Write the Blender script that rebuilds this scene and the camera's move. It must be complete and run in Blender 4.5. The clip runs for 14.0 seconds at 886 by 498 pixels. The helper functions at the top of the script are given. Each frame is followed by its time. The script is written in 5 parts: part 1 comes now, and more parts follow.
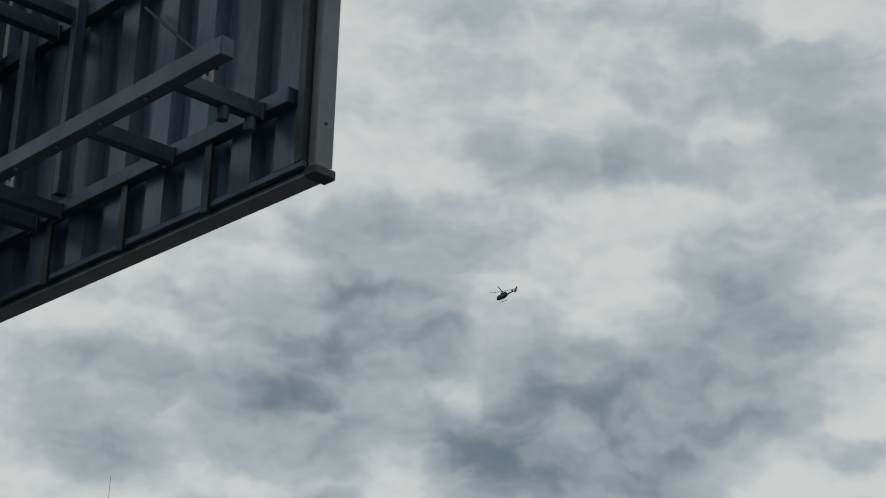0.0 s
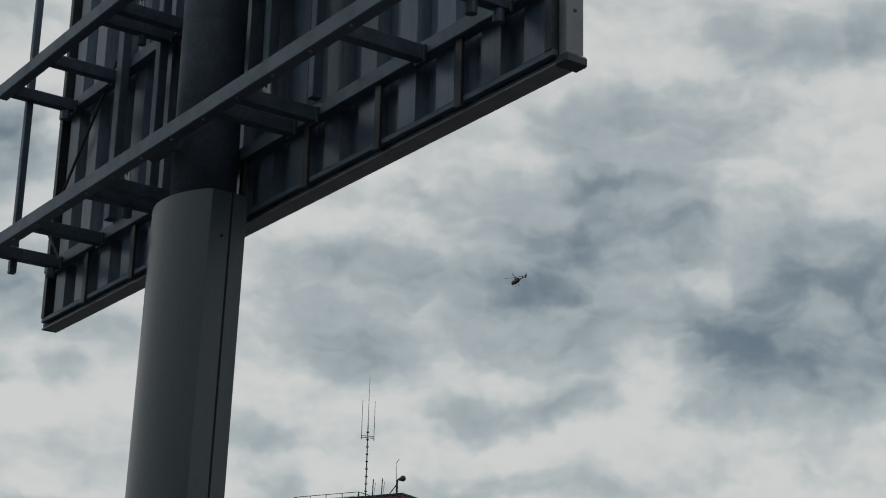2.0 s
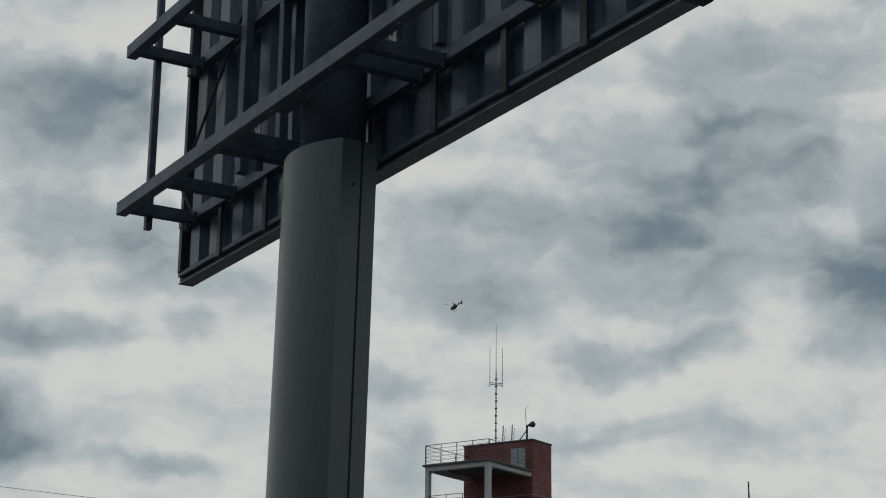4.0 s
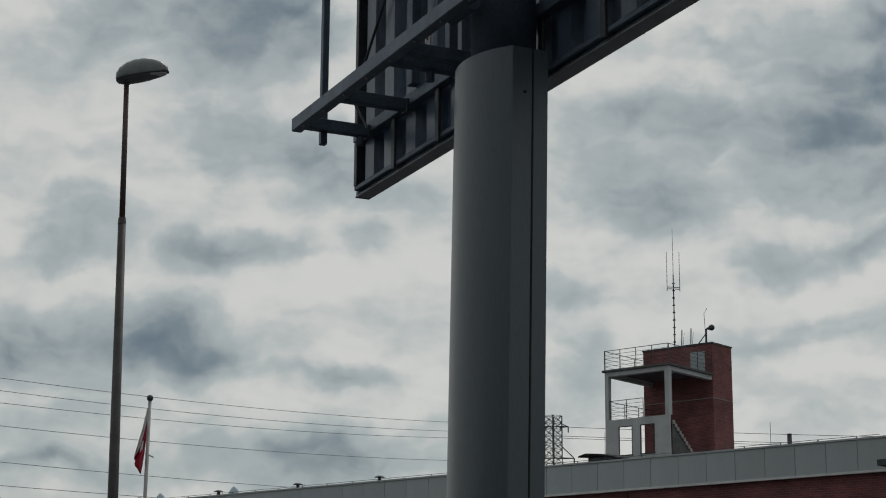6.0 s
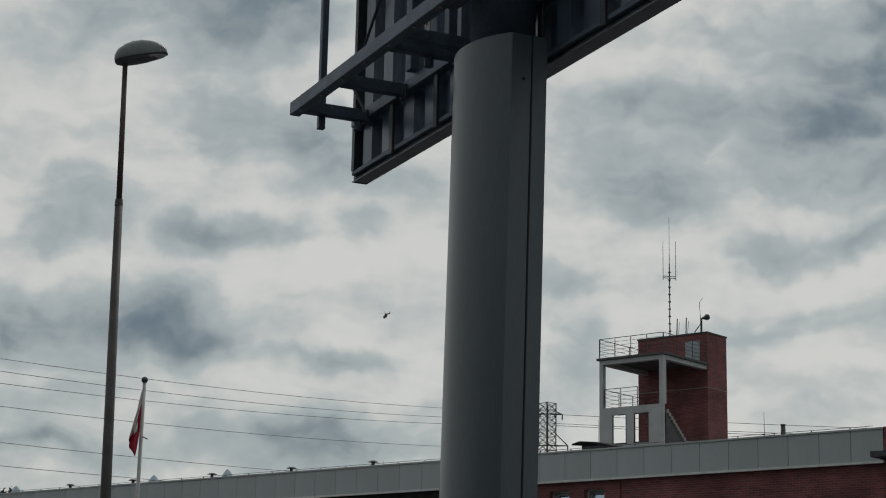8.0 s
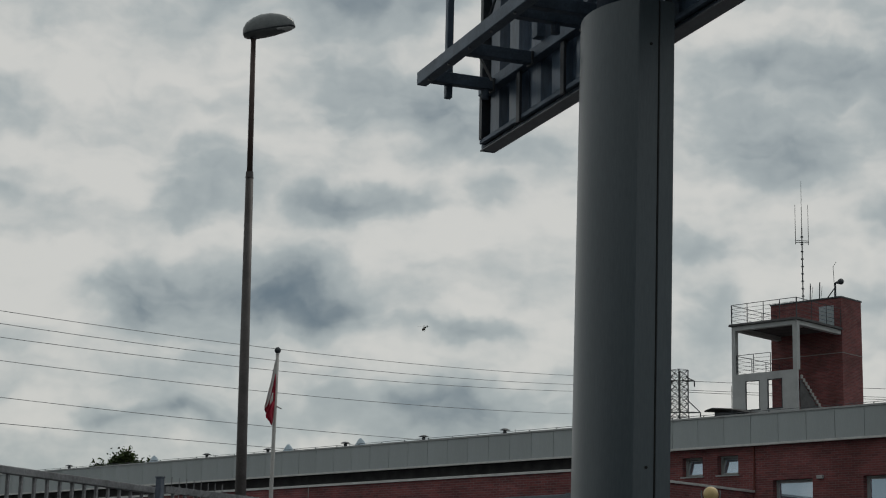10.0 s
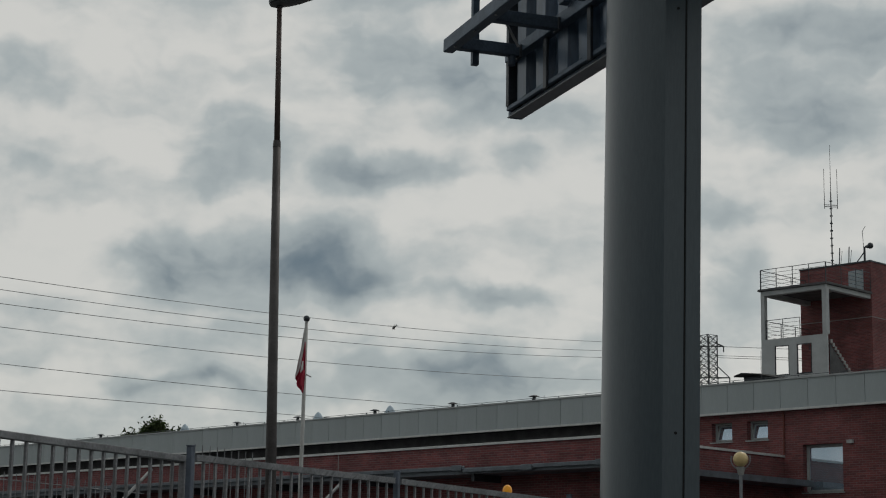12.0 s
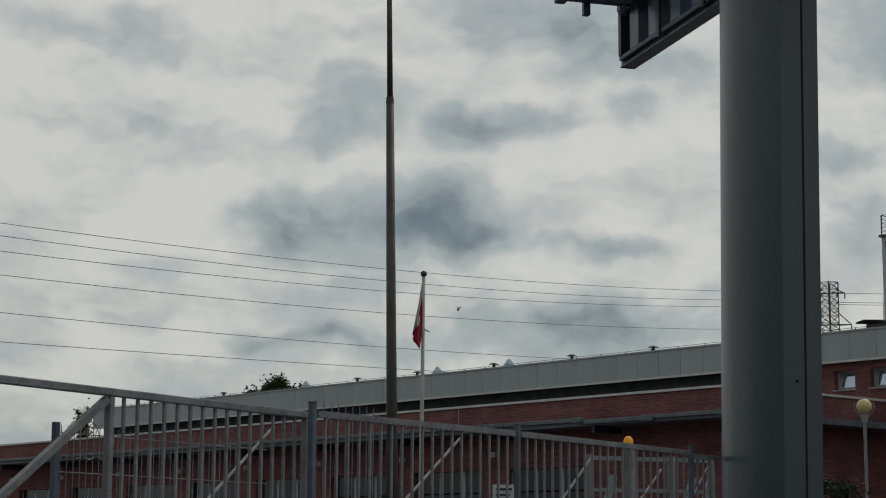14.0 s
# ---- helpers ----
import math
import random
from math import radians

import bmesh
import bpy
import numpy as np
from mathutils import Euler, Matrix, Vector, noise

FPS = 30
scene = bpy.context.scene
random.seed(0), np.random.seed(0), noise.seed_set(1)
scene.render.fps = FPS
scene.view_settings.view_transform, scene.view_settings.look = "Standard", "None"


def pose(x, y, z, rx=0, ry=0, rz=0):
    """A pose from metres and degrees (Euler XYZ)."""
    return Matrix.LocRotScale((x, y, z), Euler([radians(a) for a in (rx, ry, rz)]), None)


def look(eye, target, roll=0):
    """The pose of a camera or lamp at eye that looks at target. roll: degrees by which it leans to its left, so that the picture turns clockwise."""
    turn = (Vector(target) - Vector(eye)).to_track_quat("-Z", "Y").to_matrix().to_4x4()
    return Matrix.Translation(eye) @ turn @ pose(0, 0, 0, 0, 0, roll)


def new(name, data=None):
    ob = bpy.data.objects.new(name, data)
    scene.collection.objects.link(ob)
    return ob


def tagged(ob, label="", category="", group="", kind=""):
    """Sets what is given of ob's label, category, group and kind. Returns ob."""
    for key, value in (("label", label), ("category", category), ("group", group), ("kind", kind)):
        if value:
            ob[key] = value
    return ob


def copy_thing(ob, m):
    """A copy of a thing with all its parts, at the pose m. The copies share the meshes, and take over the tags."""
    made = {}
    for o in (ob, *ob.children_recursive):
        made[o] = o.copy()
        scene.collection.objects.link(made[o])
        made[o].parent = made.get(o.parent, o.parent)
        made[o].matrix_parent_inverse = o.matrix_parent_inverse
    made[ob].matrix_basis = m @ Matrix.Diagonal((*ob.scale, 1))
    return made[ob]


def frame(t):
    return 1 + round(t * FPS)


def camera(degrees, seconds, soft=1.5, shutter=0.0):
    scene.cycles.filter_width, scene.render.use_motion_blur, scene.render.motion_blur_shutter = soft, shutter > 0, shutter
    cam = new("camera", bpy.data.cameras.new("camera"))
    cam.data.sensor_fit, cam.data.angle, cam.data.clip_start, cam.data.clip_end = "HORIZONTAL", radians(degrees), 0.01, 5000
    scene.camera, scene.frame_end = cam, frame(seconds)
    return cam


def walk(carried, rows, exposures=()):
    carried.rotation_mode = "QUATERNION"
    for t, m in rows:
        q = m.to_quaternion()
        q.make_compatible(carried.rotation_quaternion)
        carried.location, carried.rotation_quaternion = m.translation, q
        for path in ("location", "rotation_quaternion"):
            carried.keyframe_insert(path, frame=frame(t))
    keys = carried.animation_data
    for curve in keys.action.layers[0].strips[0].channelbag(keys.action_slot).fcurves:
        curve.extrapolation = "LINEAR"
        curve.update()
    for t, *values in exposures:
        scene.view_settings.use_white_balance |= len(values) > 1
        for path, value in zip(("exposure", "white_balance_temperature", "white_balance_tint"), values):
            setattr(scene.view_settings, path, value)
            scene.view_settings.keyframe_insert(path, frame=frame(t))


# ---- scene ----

# ---------------------------------------------------------------- camera
EYE_Z = 1.65
cam = camera(27.53, 14.0, soft=1.1)
walk(cam, [
    (0, pose(0.149, 0.138, 1.788, 111.73, -1.47, 2.80)),
    (0.5, pose(0.128, 0.132, 1.774, 110.65, -1.31, 5.09)),
    (1, pose(0.106, 0.127, 1.760, 109.84, -1.22, 7.40)),
    (1.5, pose(0.085, 0.121, 1.745, 108.98, -1.26, 9.34)),
    (2, pose(0.064, 0.115, 1.731, 108.20, -1.42, 11.05)),
    (2.5, pose(0.043, 0.110, 1.717, 107.49, -1.30, 12.02)),
    (2.7, pose(0.034, 0.108, 1.711, 107.18, -1.22, 12.50)),
    (4.8, pose(0, 0, EYE_Z, 105.19, -0.66, 17.94)),
    (5, pose(0, 0, EYE_Z, 104.43, -0.66, 18.84)),
    (5.5, pose(0, 0, EYE_Z, 103.61, -0.40, 20.73)),
    (6, pose(0, 0, EYE_Z, 103.52, -0.34, 21.09)),
    (6.5, pose(0, 0, EYE_Z, 103.42, -0.47, 21.05)),
    (7, pose(0, 0, EYE_Z, 103.37, -0.82, 20.82)),
    (7.5, pose(0, 0, EYE_Z, 103.26, -0.99, 20.66)),
    (8, pose(0, 0, EYE_Z, 103.08, -1.09, 20.80)),
    (8.5, pose(0, 0, EYE_Z, 102.85, -1.25, 22.85)),
    (8.7, pose(0, 0, EYE_Z, 102.77, -1.21, 23.70)),
    (10.8, pose(0, 0, EYE_Z, 101.52, -1.12, 25.19)),
    (11, pose(0, 0, EYE_Z, 101.41, -1.10, 25.30)),
    (11.5, pose(0, 0, EYE_Z, 101.23, -0.97, 25.58)),
    (12, pose(0, 0, EYE_Z, 100.94, -0.93, 25.92)),
    (12.5, pose(0, 0, EYE_Z, 100.83, -0.63, 26.32)),
    (13, pose(0, 0, EYE_Z, 100.89, -0.44, 27.05)),
    (13.5, pose(0, 0, EYE_Z, 100.06, -0.49, 28.43)),
    (14, pose(0, 0, EYE_Z, 99.43, -0.29, 29.76)),
], exposures=((0, 0.03, 6400, 10), (2.7, 0.03, 6460, 10), (5, 0.0, 6540, 10), (11, 0.0, 6600, 10), (14, 0.0, 6640, 9.5)))

# ---------------------------------------------------------------- world and sun
SUN_AZ, SUN_EL = -8.0, 52.0   # degrees to the left of +y, and above the horizon
world = bpy.data.worlds.new("sky")
scene.world = world
world.use_nodes = True
wn, wl = world.node_tree.nodes, world.node_tree.links
wn.clear()


def wmath(op, a, b=0.0, c=0.0):
    n = wn.new("ShaderNodeMath")
    n.operation = op
    for i, v in enumerate((a, b, c)):
        if isinstance(v, (int, float)):
            n.inputs[i].default_value = v
        else:
            wl.new(v, n.inputs[i])
    return n.outputs[0]


def wvec(op, a, b=None, c=None):
    n = wn.new("ShaderNodeVectorMath")
    n.operation = op
    for i, v in enumerate((a, b, c)):
        if v is None:
            continue
        if isinstance(v, tuple):
            n.inputs[i].default_value = v
        else:
            wl.new(v, n.inputs[i])
    return n.outputs["Value"] if op == "LENGTH" else n.outputs[0]


def wnoise(vector, scale, detail, rough, out=0, dist=0.0):
    n = wn.new("ShaderNodeTexNoise")
    wl.new(vector, n.inputs["Vector"])
    n.inputs["Scale"].default_value = scale
    n.inputs["Detail"].default_value = detail
    n.inputs["Roughness"].default_value = rough
    n.inputs["Distortion"].default_value = dist
    return n.outputs[out]


def wrange(value, a, b, c, d):
    n = wn.new("ShaderNodeMapRange")
    n.interpolation_type = "SMOOTHSTEP"
    wl.new(value, n.inputs[0])
    for i, v in enumerate((a, b, c, d)):
        n.inputs[i + 1].default_value = v
    return n.outputs[0]


def wmix(fac, a, b):
    n = wn.new("ShaderNodeMix")
    n.data_type = "RGBA"
    for i, v in ((0, fac), (6, a), (7, b)):
        if isinstance(v, (int, float, tuple)):
            n.inputs[i].default_value = v
        else:
            wl.new(v, n.inputs[i])
    return n.outputs[2]


way = wn.new("ShaderNodeTexCoord").outputs["Generated"]
split = wn.new("ShaderNodeSeparateXYZ")
wl.new(way, split.inputs[0])
sky_az = wmath("MULTIPLY", wmath("ARCTAN2", wmath("MULTIPLY", split.outputs[0], -1.0), split.outputs[1]), 180 / math.pi)
sky_el = wmath("MULTIPLY", wmath("ARCSINE", split.outputs[2]), 180 / math.pi)
join = wn.new("ShaderNodeCombineXYZ")
wl.new(sky_az, join.inputs[0])
wl.new(sky_el, join.inputs[1])
flat_way = join.outputs[0]
# ragged cloud edges: the sky's coordinates are pushed about by three sizes of noise
push = wvec("SUBTRACT", wnoise(flat_way, 0.28, 2.0, 0.5, 1), (0.5, 0.5, 0.5))
push2 = wvec("SUBTRACT", wnoise(flat_way, 0.75, 3.0, 0.45, 1), (0.5, 0.5, 0.5))
place = wvec("ADD", wvec("MULTIPLY_ADD", push, (2.4, 1.5, 0.0), flat_way), wvec("MULTIPLY", push2, (1.7, 1.2, 0.0)))
gaps = None


def cloud(az, el, wide, high, depth):
    """One dark cloud belly, at its bearing and height in degrees."""
    global gaps
    off = wvec("MULTIPLY_ADD", place, (1 / wide, 1 / high, 0.0), (-az / wide, -el / high, 0.0))
    gap = wrange(wvec("LENGTH", off), 0.1, 1.8, 1.0 - 0.98 * depth, 1.0)
    gaps = gap if gaps is None else wmath("MULTIPLY", gaps, gap)


cloud(8.9, 17.1, 2.6, 2.3, 0.58)
cloud(6.0, 19.1, 2.8, 2.1, 0.55)
cloud(5.7, 19.5, 2.8, 1.8, 0.40)
cloud(-2.6, 16.6, 2.6, 1.4, 0.30)
cloud(7.3, 15.5, 1.8, 1.1, 0.45)
cloud(4.0, 18.1, 1.6, 1.1, 0.45)
cloud(5.0, 22.4, 3.5, 1.1, 0.30)
cloud(2.2, 22.1, 1.7, 0.8, 0.40)
cloud(13.4, 17.5, 2.1, 0.9, 0.32)
cloud(15.6, 16.4, 2.1, 1.1, 0.28)
cloud(14.4, 14.8, 1.9, 0.7, 0.25)
cloud(11.6, 20.8, 1.9, 0.9, 0.22)
cloud(-0.8, 17.5, 2.3, 1.8, 0.60)
cloud(1.1, 15.5, 3.2, 1.3, 0.65)
cloud(-2.2, 15.8, 3.0, 1.4, 0.65)
cloud(-3.7, 14.5, 2.4, 0.9, 0.50)
cloud(-6.4, 18.9, 2.6, 1.6, 0.55)
cloud(-5.6, 16.4, 2.4, 1.3, 0.55)
cloud(-8.1, 17.6, 1.9, 1.1, 0.35)
cloud(-2.3, 24.6, 3.3, 0.8, 0.36)
cloud(0.7, 24.2, 1.6, 0.7, 0.22)
cloud(-3.8, 28.5, 3.1, 1.4, 0.22)
cloud(-8.6, 26.9, 2.8, 1.4, 0.28)
cloud(-10.4, 24.7, 2.0, 2.0, 0.28)
cloud(-7.4, 21.7, 2.3, 0.9, 0.28)
cloud(-5.8, 20.4, 1.3, 1.0, 0.35)
cloud(2.7, 29.3, 2.5, 0.5, 0.25)
cloud(-10.3, 15.4, 1.3, 0.4, 0.30)
cloud(25.8, 20.5, 1.1, 1.4, 0.55)
cloud(25.4, 16.0, 1.1, 1.1, 0.45)
cloud(23.9, 13.6, 1.5, 0.7, 0.28)
cloud(15.7, 17.0, 1.7, 0.9, 0.28)
cloud(14.1, 15.3, 2.0, 0.8, 0.38)
cloud(6.9, 13.6, 1.1, 0.5, 0.32)
cloud(10.2, 12.8, 1.7, 0.6, 0.25)
cloud(2.0, 13.4, 1.8, 0.7, 0.45)
cloud(-0.7, 14.1, 2.0, 1.1, 0.52)
cloud(17.2, 11.8, 1.3, 0.6, 0.28)
cloud(1.4, 15.4, 2.6, 1.3, 0.52)
cloud(-1.7, 16.0, 2.0, 1.6, 0.50)
cloud(-1.4, 11.0, 2.0, 0.7, 0.25)
cloud(6.5, 10.8, 2.4, 0.5, 0.20)
cloud(29.8, 20.4, 3.6, 1.2, 0.60)
cloud(26.8, 20.1, 2.1, 1.2, 0.50)
cloud(32.9, 19.7, 1.1, 0.5, 0.25)
cloud(27.8, 17.4, 2.4, 1.1, 0.42)
cloud(33.1, 13.8, 1.6, 1.1, 0.55)
cloud(34.2, 13.0, 0.9, 0.5, 0.35)
cloud(29.3, 13.1, 1.0, 0.6, 0.50)
cloud(27.5, 13.3, 1.5, 0.5, 0.42)
cloud(25.9, 13.4, 0.9, 0.4, 0.30)
cloud(33.4, 10.3, 2.4, 1.0, 0.78)
cloud(29.9, 10.4, 2.0, 1.0, 0.68)
cloud(31.6, 10.1, 2.4, 0.8, 0.45)
cloud(28.3, 9.7, 1.1, 0.5, 0.45)
cloud(24.5, 9.5, 2.0, 0.4, 0.45)
cloud(22.9, 15.7, 1.9, 0.9, 0.42)
cloud(24.8, 16.4, 1.5, 0.8, 0.35)
cloud(23.6, 13.9, 0.8, 0.7, 0.32)
cloud(33.6, 6.5, 1.1, 0.3, 0.40)
cloud(9.1, 17.5, 2.1, 2.1, 0.22)
cloud(10.0, 15.8, 1.7, 1.0, 0.20)
cloud(8.5, 15.2, 1.9, 0.7, 0.25)
cloud(14.1, 15.3, 2.0, 0.9, 0.26)
cloud(13.6, 17.5, 1.5, 0.9, 0.25)
cloud(9.8, 13.0, 1.5, 0.6, 0.30)
cloud(7.4, 13.4, 1.1, 0.5, 0.35)
cloud(10.1, 10.5, 2.7, 0.6, 0.25)
cloud(17.0, 10.6, 1.1, 0.5, 0.22)
cloud(23.7, 7.0, 2.0, 0.7, 0.28)
cloud(39.6, 15.8, 2.4, 0.6, 0.40)
cloud(39.4, 13.2, 0.7, 0.3, 0.20)
cloud(24.8, 9.3, 2.0, 0.5, 0.30)
cloud(36.0, 6.3, 1.1, 0.3, 0.45)
cloud(28.3, 16.4, 2.2, 0.8, 0.20)
cloud(23.6, 7.1, 2.7, 0.8, 0.40)
cloud(27.2, 7.3, 1.8, 0.4, 0.20)
cloud(33.3, 6.6, 0.5, 0.2, 0.20)
cloud(16.8, 10.1, 1.1, 0.9, 0.25)
cloud(42.0, 9.5, 2.2, 0.7, 0.14)
cloud(42.5, 2.9, 2.2, 0.5, 0.18)
cloud(31.3, 7.3, 4.7, 1.3, 0.28)
cloud(26.8, 6.6, 3.2, 1.1, 0.25)
cloud(38.5, 7.5, 3.6, 0.9, 0.12)
cloud(35.0, 10.4, 1.5, 0.7, 0.42)
# broken cloud goes on all round, in the same sizes, outside the stretch named above
broad = wnoise(flat_way, 0.16, 7.0, 0.6)
around = wmath("MULTIPLY", wrange(broad, 0.45, 0.72, 0.0, 0.8), wrange(wvec("LENGTH", wvec("MULTIPLY_ADD", flat_way, (1 / 40, 1 / 26, 0.0), (-17 / 40, -14 / 26, 0.0))), 0.8, 1.2, 0.0, 1.0))
# curled lumps, thin streaks and fine mottling
lumps = wnoise(wvec("MULTIPLY", place, (0.8, 1.3, 1.0)), 0.42, 3.5, 0.5)
streaks = wnoise(wvec("MULTIPLY", place, (0.55, 1.5, 1.0)), 0.34, 3.5, 0.5)
mottle = wnoise(wvec("MULTIPLY", flat_way, (1.0, 1.4, 1.0)), 1.7, 3.0, 0.5)
belly = wmath("MULTIPLY", wmath("SUBTRACT", 1.0, gaps), wrange(lumps, 0.3, 0.68, 0.74, 1.14))
wisp = wmath("ADD", wmath("ADD", wrange(streaks, 0.33, 0.66, -0.05, 0.24), wrange(lumps, 0.3, 0.7, -0.06, 0.11)), wrange(mottle, 0.3, 0.7, -0.03, 0.03))
high = wmath("ADD", wrange(sky_el, 14.0, 27.0, 0.0, 0.08), wrange(sky_el, 4.5, 10.0, 0.13, 0.0))
grey = wmath("ADD", wmath("ADD", wmath("MAXIMUM", belly, around), wisp), high)
thin = wmix(wrange(grey, 0.0, 0.5, 0.0, 1.0), (0.605, 0.608, 0.582, 1), (0.385, 0.428, 0.432, 1))
cover = wmix(wrange(grey, 0.3, 1.3, 0.0, 1.0), thin, (0.115, 0.158, 0.190, 1))
# the veil is brighter on the sun's side of the sky, and dull on the far side
SUN_WAY = (-math.sin(radians(SUN_AZ)) * math.cos(radians(SUN_EL)), math.cos(radians(SUN_AZ)) * math.cos(radians(SUN_EL)), math.sin(radians(SUN_EL)))
dot = wn.new("ShaderNodeVectorMath")
dot.operation = "DOT_PRODUCT"
wl.new(way, dot.inputs[0])
dot.inputs[1].default_value = SUN_WAY
veil = wrange(dot.outputs["Value"], -0.6, 0.7, 0.6, 1.0)
sky = wn.new("ShaderNodeTexSky")
sky.sky_type = "NISHITA"
sky.sun_disc = False
sky.sun_elevation = radians(SUN_EL)
sky.sun_rotation = radians(SUN_AZ)
clear = wvec("MULTIPLY", sky.outputs[0], (0.09, 0.09, 0.09))
whole = wmix(0.94, clear, cover)
lit = wn.new("ShaderNodeVectorMath")
lit.operation = "SCALE"
wl.new(whole, lit.inputs[0])
wl.new(veil, lit.inputs["Scale"])
back = wn.new("ShaderNodeBackground")
wl.new(lit.outputs[0], back.inputs[0])
back.inputs[1].default_value = 1.0
out = wn.new("ShaderNodeOutputWorld")
wl.new(back.outputs[0], out.inputs[0])

sun = new("sun", bpy.data.lights.new("sun", "SUN"))
sun.data.energy, sun.data.angle, sun.data.color = 0.5, radians(25), (1.0, 0.96, 0.9)
sun.matrix_world = look((60 * SUN_WAY[0], 60 * SUN_WAY[1], 60 * SUN_WAY[2]), (0, 0, 0))
scene.view_settings.exposure = 0.0

# ---------------------------------------------------------------- materials
def mat(name, base, rough=0.6, metal=0.0, vary=0.15, scale=3.0, bump=0.1, fine=40.0, tint=None, island=0.0, spec=0.5, streak=0.0):
    """A painted, metal or mineral surface: two sizes of variation in colour, fine relief, uneven gloss."""
    m = bpy.data.materials.new(name)
    m.use_nodes = True
    n, l = m.node_tree.nodes, m.node_tree.links
    b = n["Principled BSDF"]
    b.inputs["Roughness"].default_value, b.inputs["Metallic"].default_value = rough, metal
    b.inputs["Specular IOR Level"].default_value = spec
    co = n.new("ShaderNodeTexCoord")
    mapping = n.new("ShaderNodeMapping")
    mapping.inputs["Scale"].default_value = (1, 1, 1 - streak)
    l.new(co.outputs["Object"], mapping.inputs[0])
    big = n.new("ShaderNodeTexNoise")
    big.inputs["Scale"].default_value, big.inputs["Detail"].default_value, big.inputs["Roughness"].default_value = scale, 6, 0.65
    small = n.new("ShaderNodeTexNoise")
    small.inputs["Scale"].default_value, small.inputs["Detail"].default_value = fine, 3
    l.new(mapping.outputs[0], big.inputs["Vector"])
    l.new(mapping.outputs[0], small.inputs["Vector"])
    ramp = n.new("ShaderNodeMix")
    ramp.data_type = "RGBA"
    other = tint or tuple(c * (1 - 2.2 * vary) for c in base)
    ramp.inputs[6].default_value = (*base, 1)
    ramp.inputs[7].default_value = (*other, 1)
    mr = n.new("ShaderNodeMapRange")
    mr.inputs[1].default_value, mr.inputs[2].default_value = 0.36, 0.7
    l.new(big.outputs[0], mr.inputs[0])
    l.new(mr.outputs[0], ramp.inputs[0])
    hsv = n.new("ShaderNodeHueSaturation")
    l.new(ramp.outputs[2], hsv.inputs["Color"])
    val = n.new("ShaderNodeMapRange")
    val.inputs[1].default_value, val.inputs[2].default_value = 0.25, 0.75
    val.inputs[3].default_value, val.inputs[4].default_value = 1 - vary, 1 + vary
    l.new(small.outputs[0], val.inputs[0])
    last = val.outputs[0]
    if island:
        info = n.new("ShaderNodeObjectInfo")
        geo = n.new("ShaderNodeNewGeometry")
        add = n.new("ShaderNodeMath")
        add.operation = "ADD"
        l.new(info.outputs["Random"], add.inputs[0])
        l.new(geo.outputs["Random Per Island"], add.inputs[1])
        fr = n.new("ShaderNodeMath")
        fr.operation = "FRACT"
        l.new(add.outputs[0], fr.inputs[0])
        spread = n.new("ShaderNodeMapRange")
        spread.inputs[3].default_value, spread.inputs[4].default_value = 1 - island, 1 + island
        l.new(fr.outputs[0], spread.inputs[0])
        mul = n.new("ShaderNodeMath")
        mul.operation = "MULTIPLY"
        l.new(last, mul.inputs[0])
        l.new(spread.outputs[0], mul.inputs[1])
        last = mul.outputs[0]
    l.new(last, hsv.inputs["Value"])
    l.new(hsv.outputs[0], b.inputs["Base Color"])
    gl = n.new("ShaderNodeMapRange")
    gl.inputs[3].default_value, gl.inputs[4].default_value = max(rough - 0.12, 0.03), min(rough + 0.12, 1)
    l.new(big.outputs[0], gl.inputs[0])
    l.new(gl.outputs[0], b.inputs["Roughness"])
    if bump:
        bm = n.new("ShaderNodeBump")
        bm.inputs["Strength"].default_value, bm.inputs["Distance"].default_value = bump, 0.01
        l.new(small.outputs[0], bm.inputs["Height"])
        l.new(bm.outputs[0], b.inputs["Normal"])
    return m


def glass(name, tint=(0.58, 0.70, 0.82), rough=0.03):
    m = bpy.data.materials.new(name)
    m.use_nodes = True
    b = m.node_tree.nodes["Principled BSDF"]
    b.inputs["Base Color"].default_value = (*tint, 1)
    b.inputs["Roughness"].default_value = rough
    b.inputs["Metallic"].default_value = 0.8
    return m


def glow(name, color, strength):
    m = mat(name, color, 0.4)
    b = m.node_tree.nodes["Principled BSDF"]
    b.inputs["Emission Color"].default_value, b.inputs["Emission Strength"].default_value = (*color, 1), strength
    return m


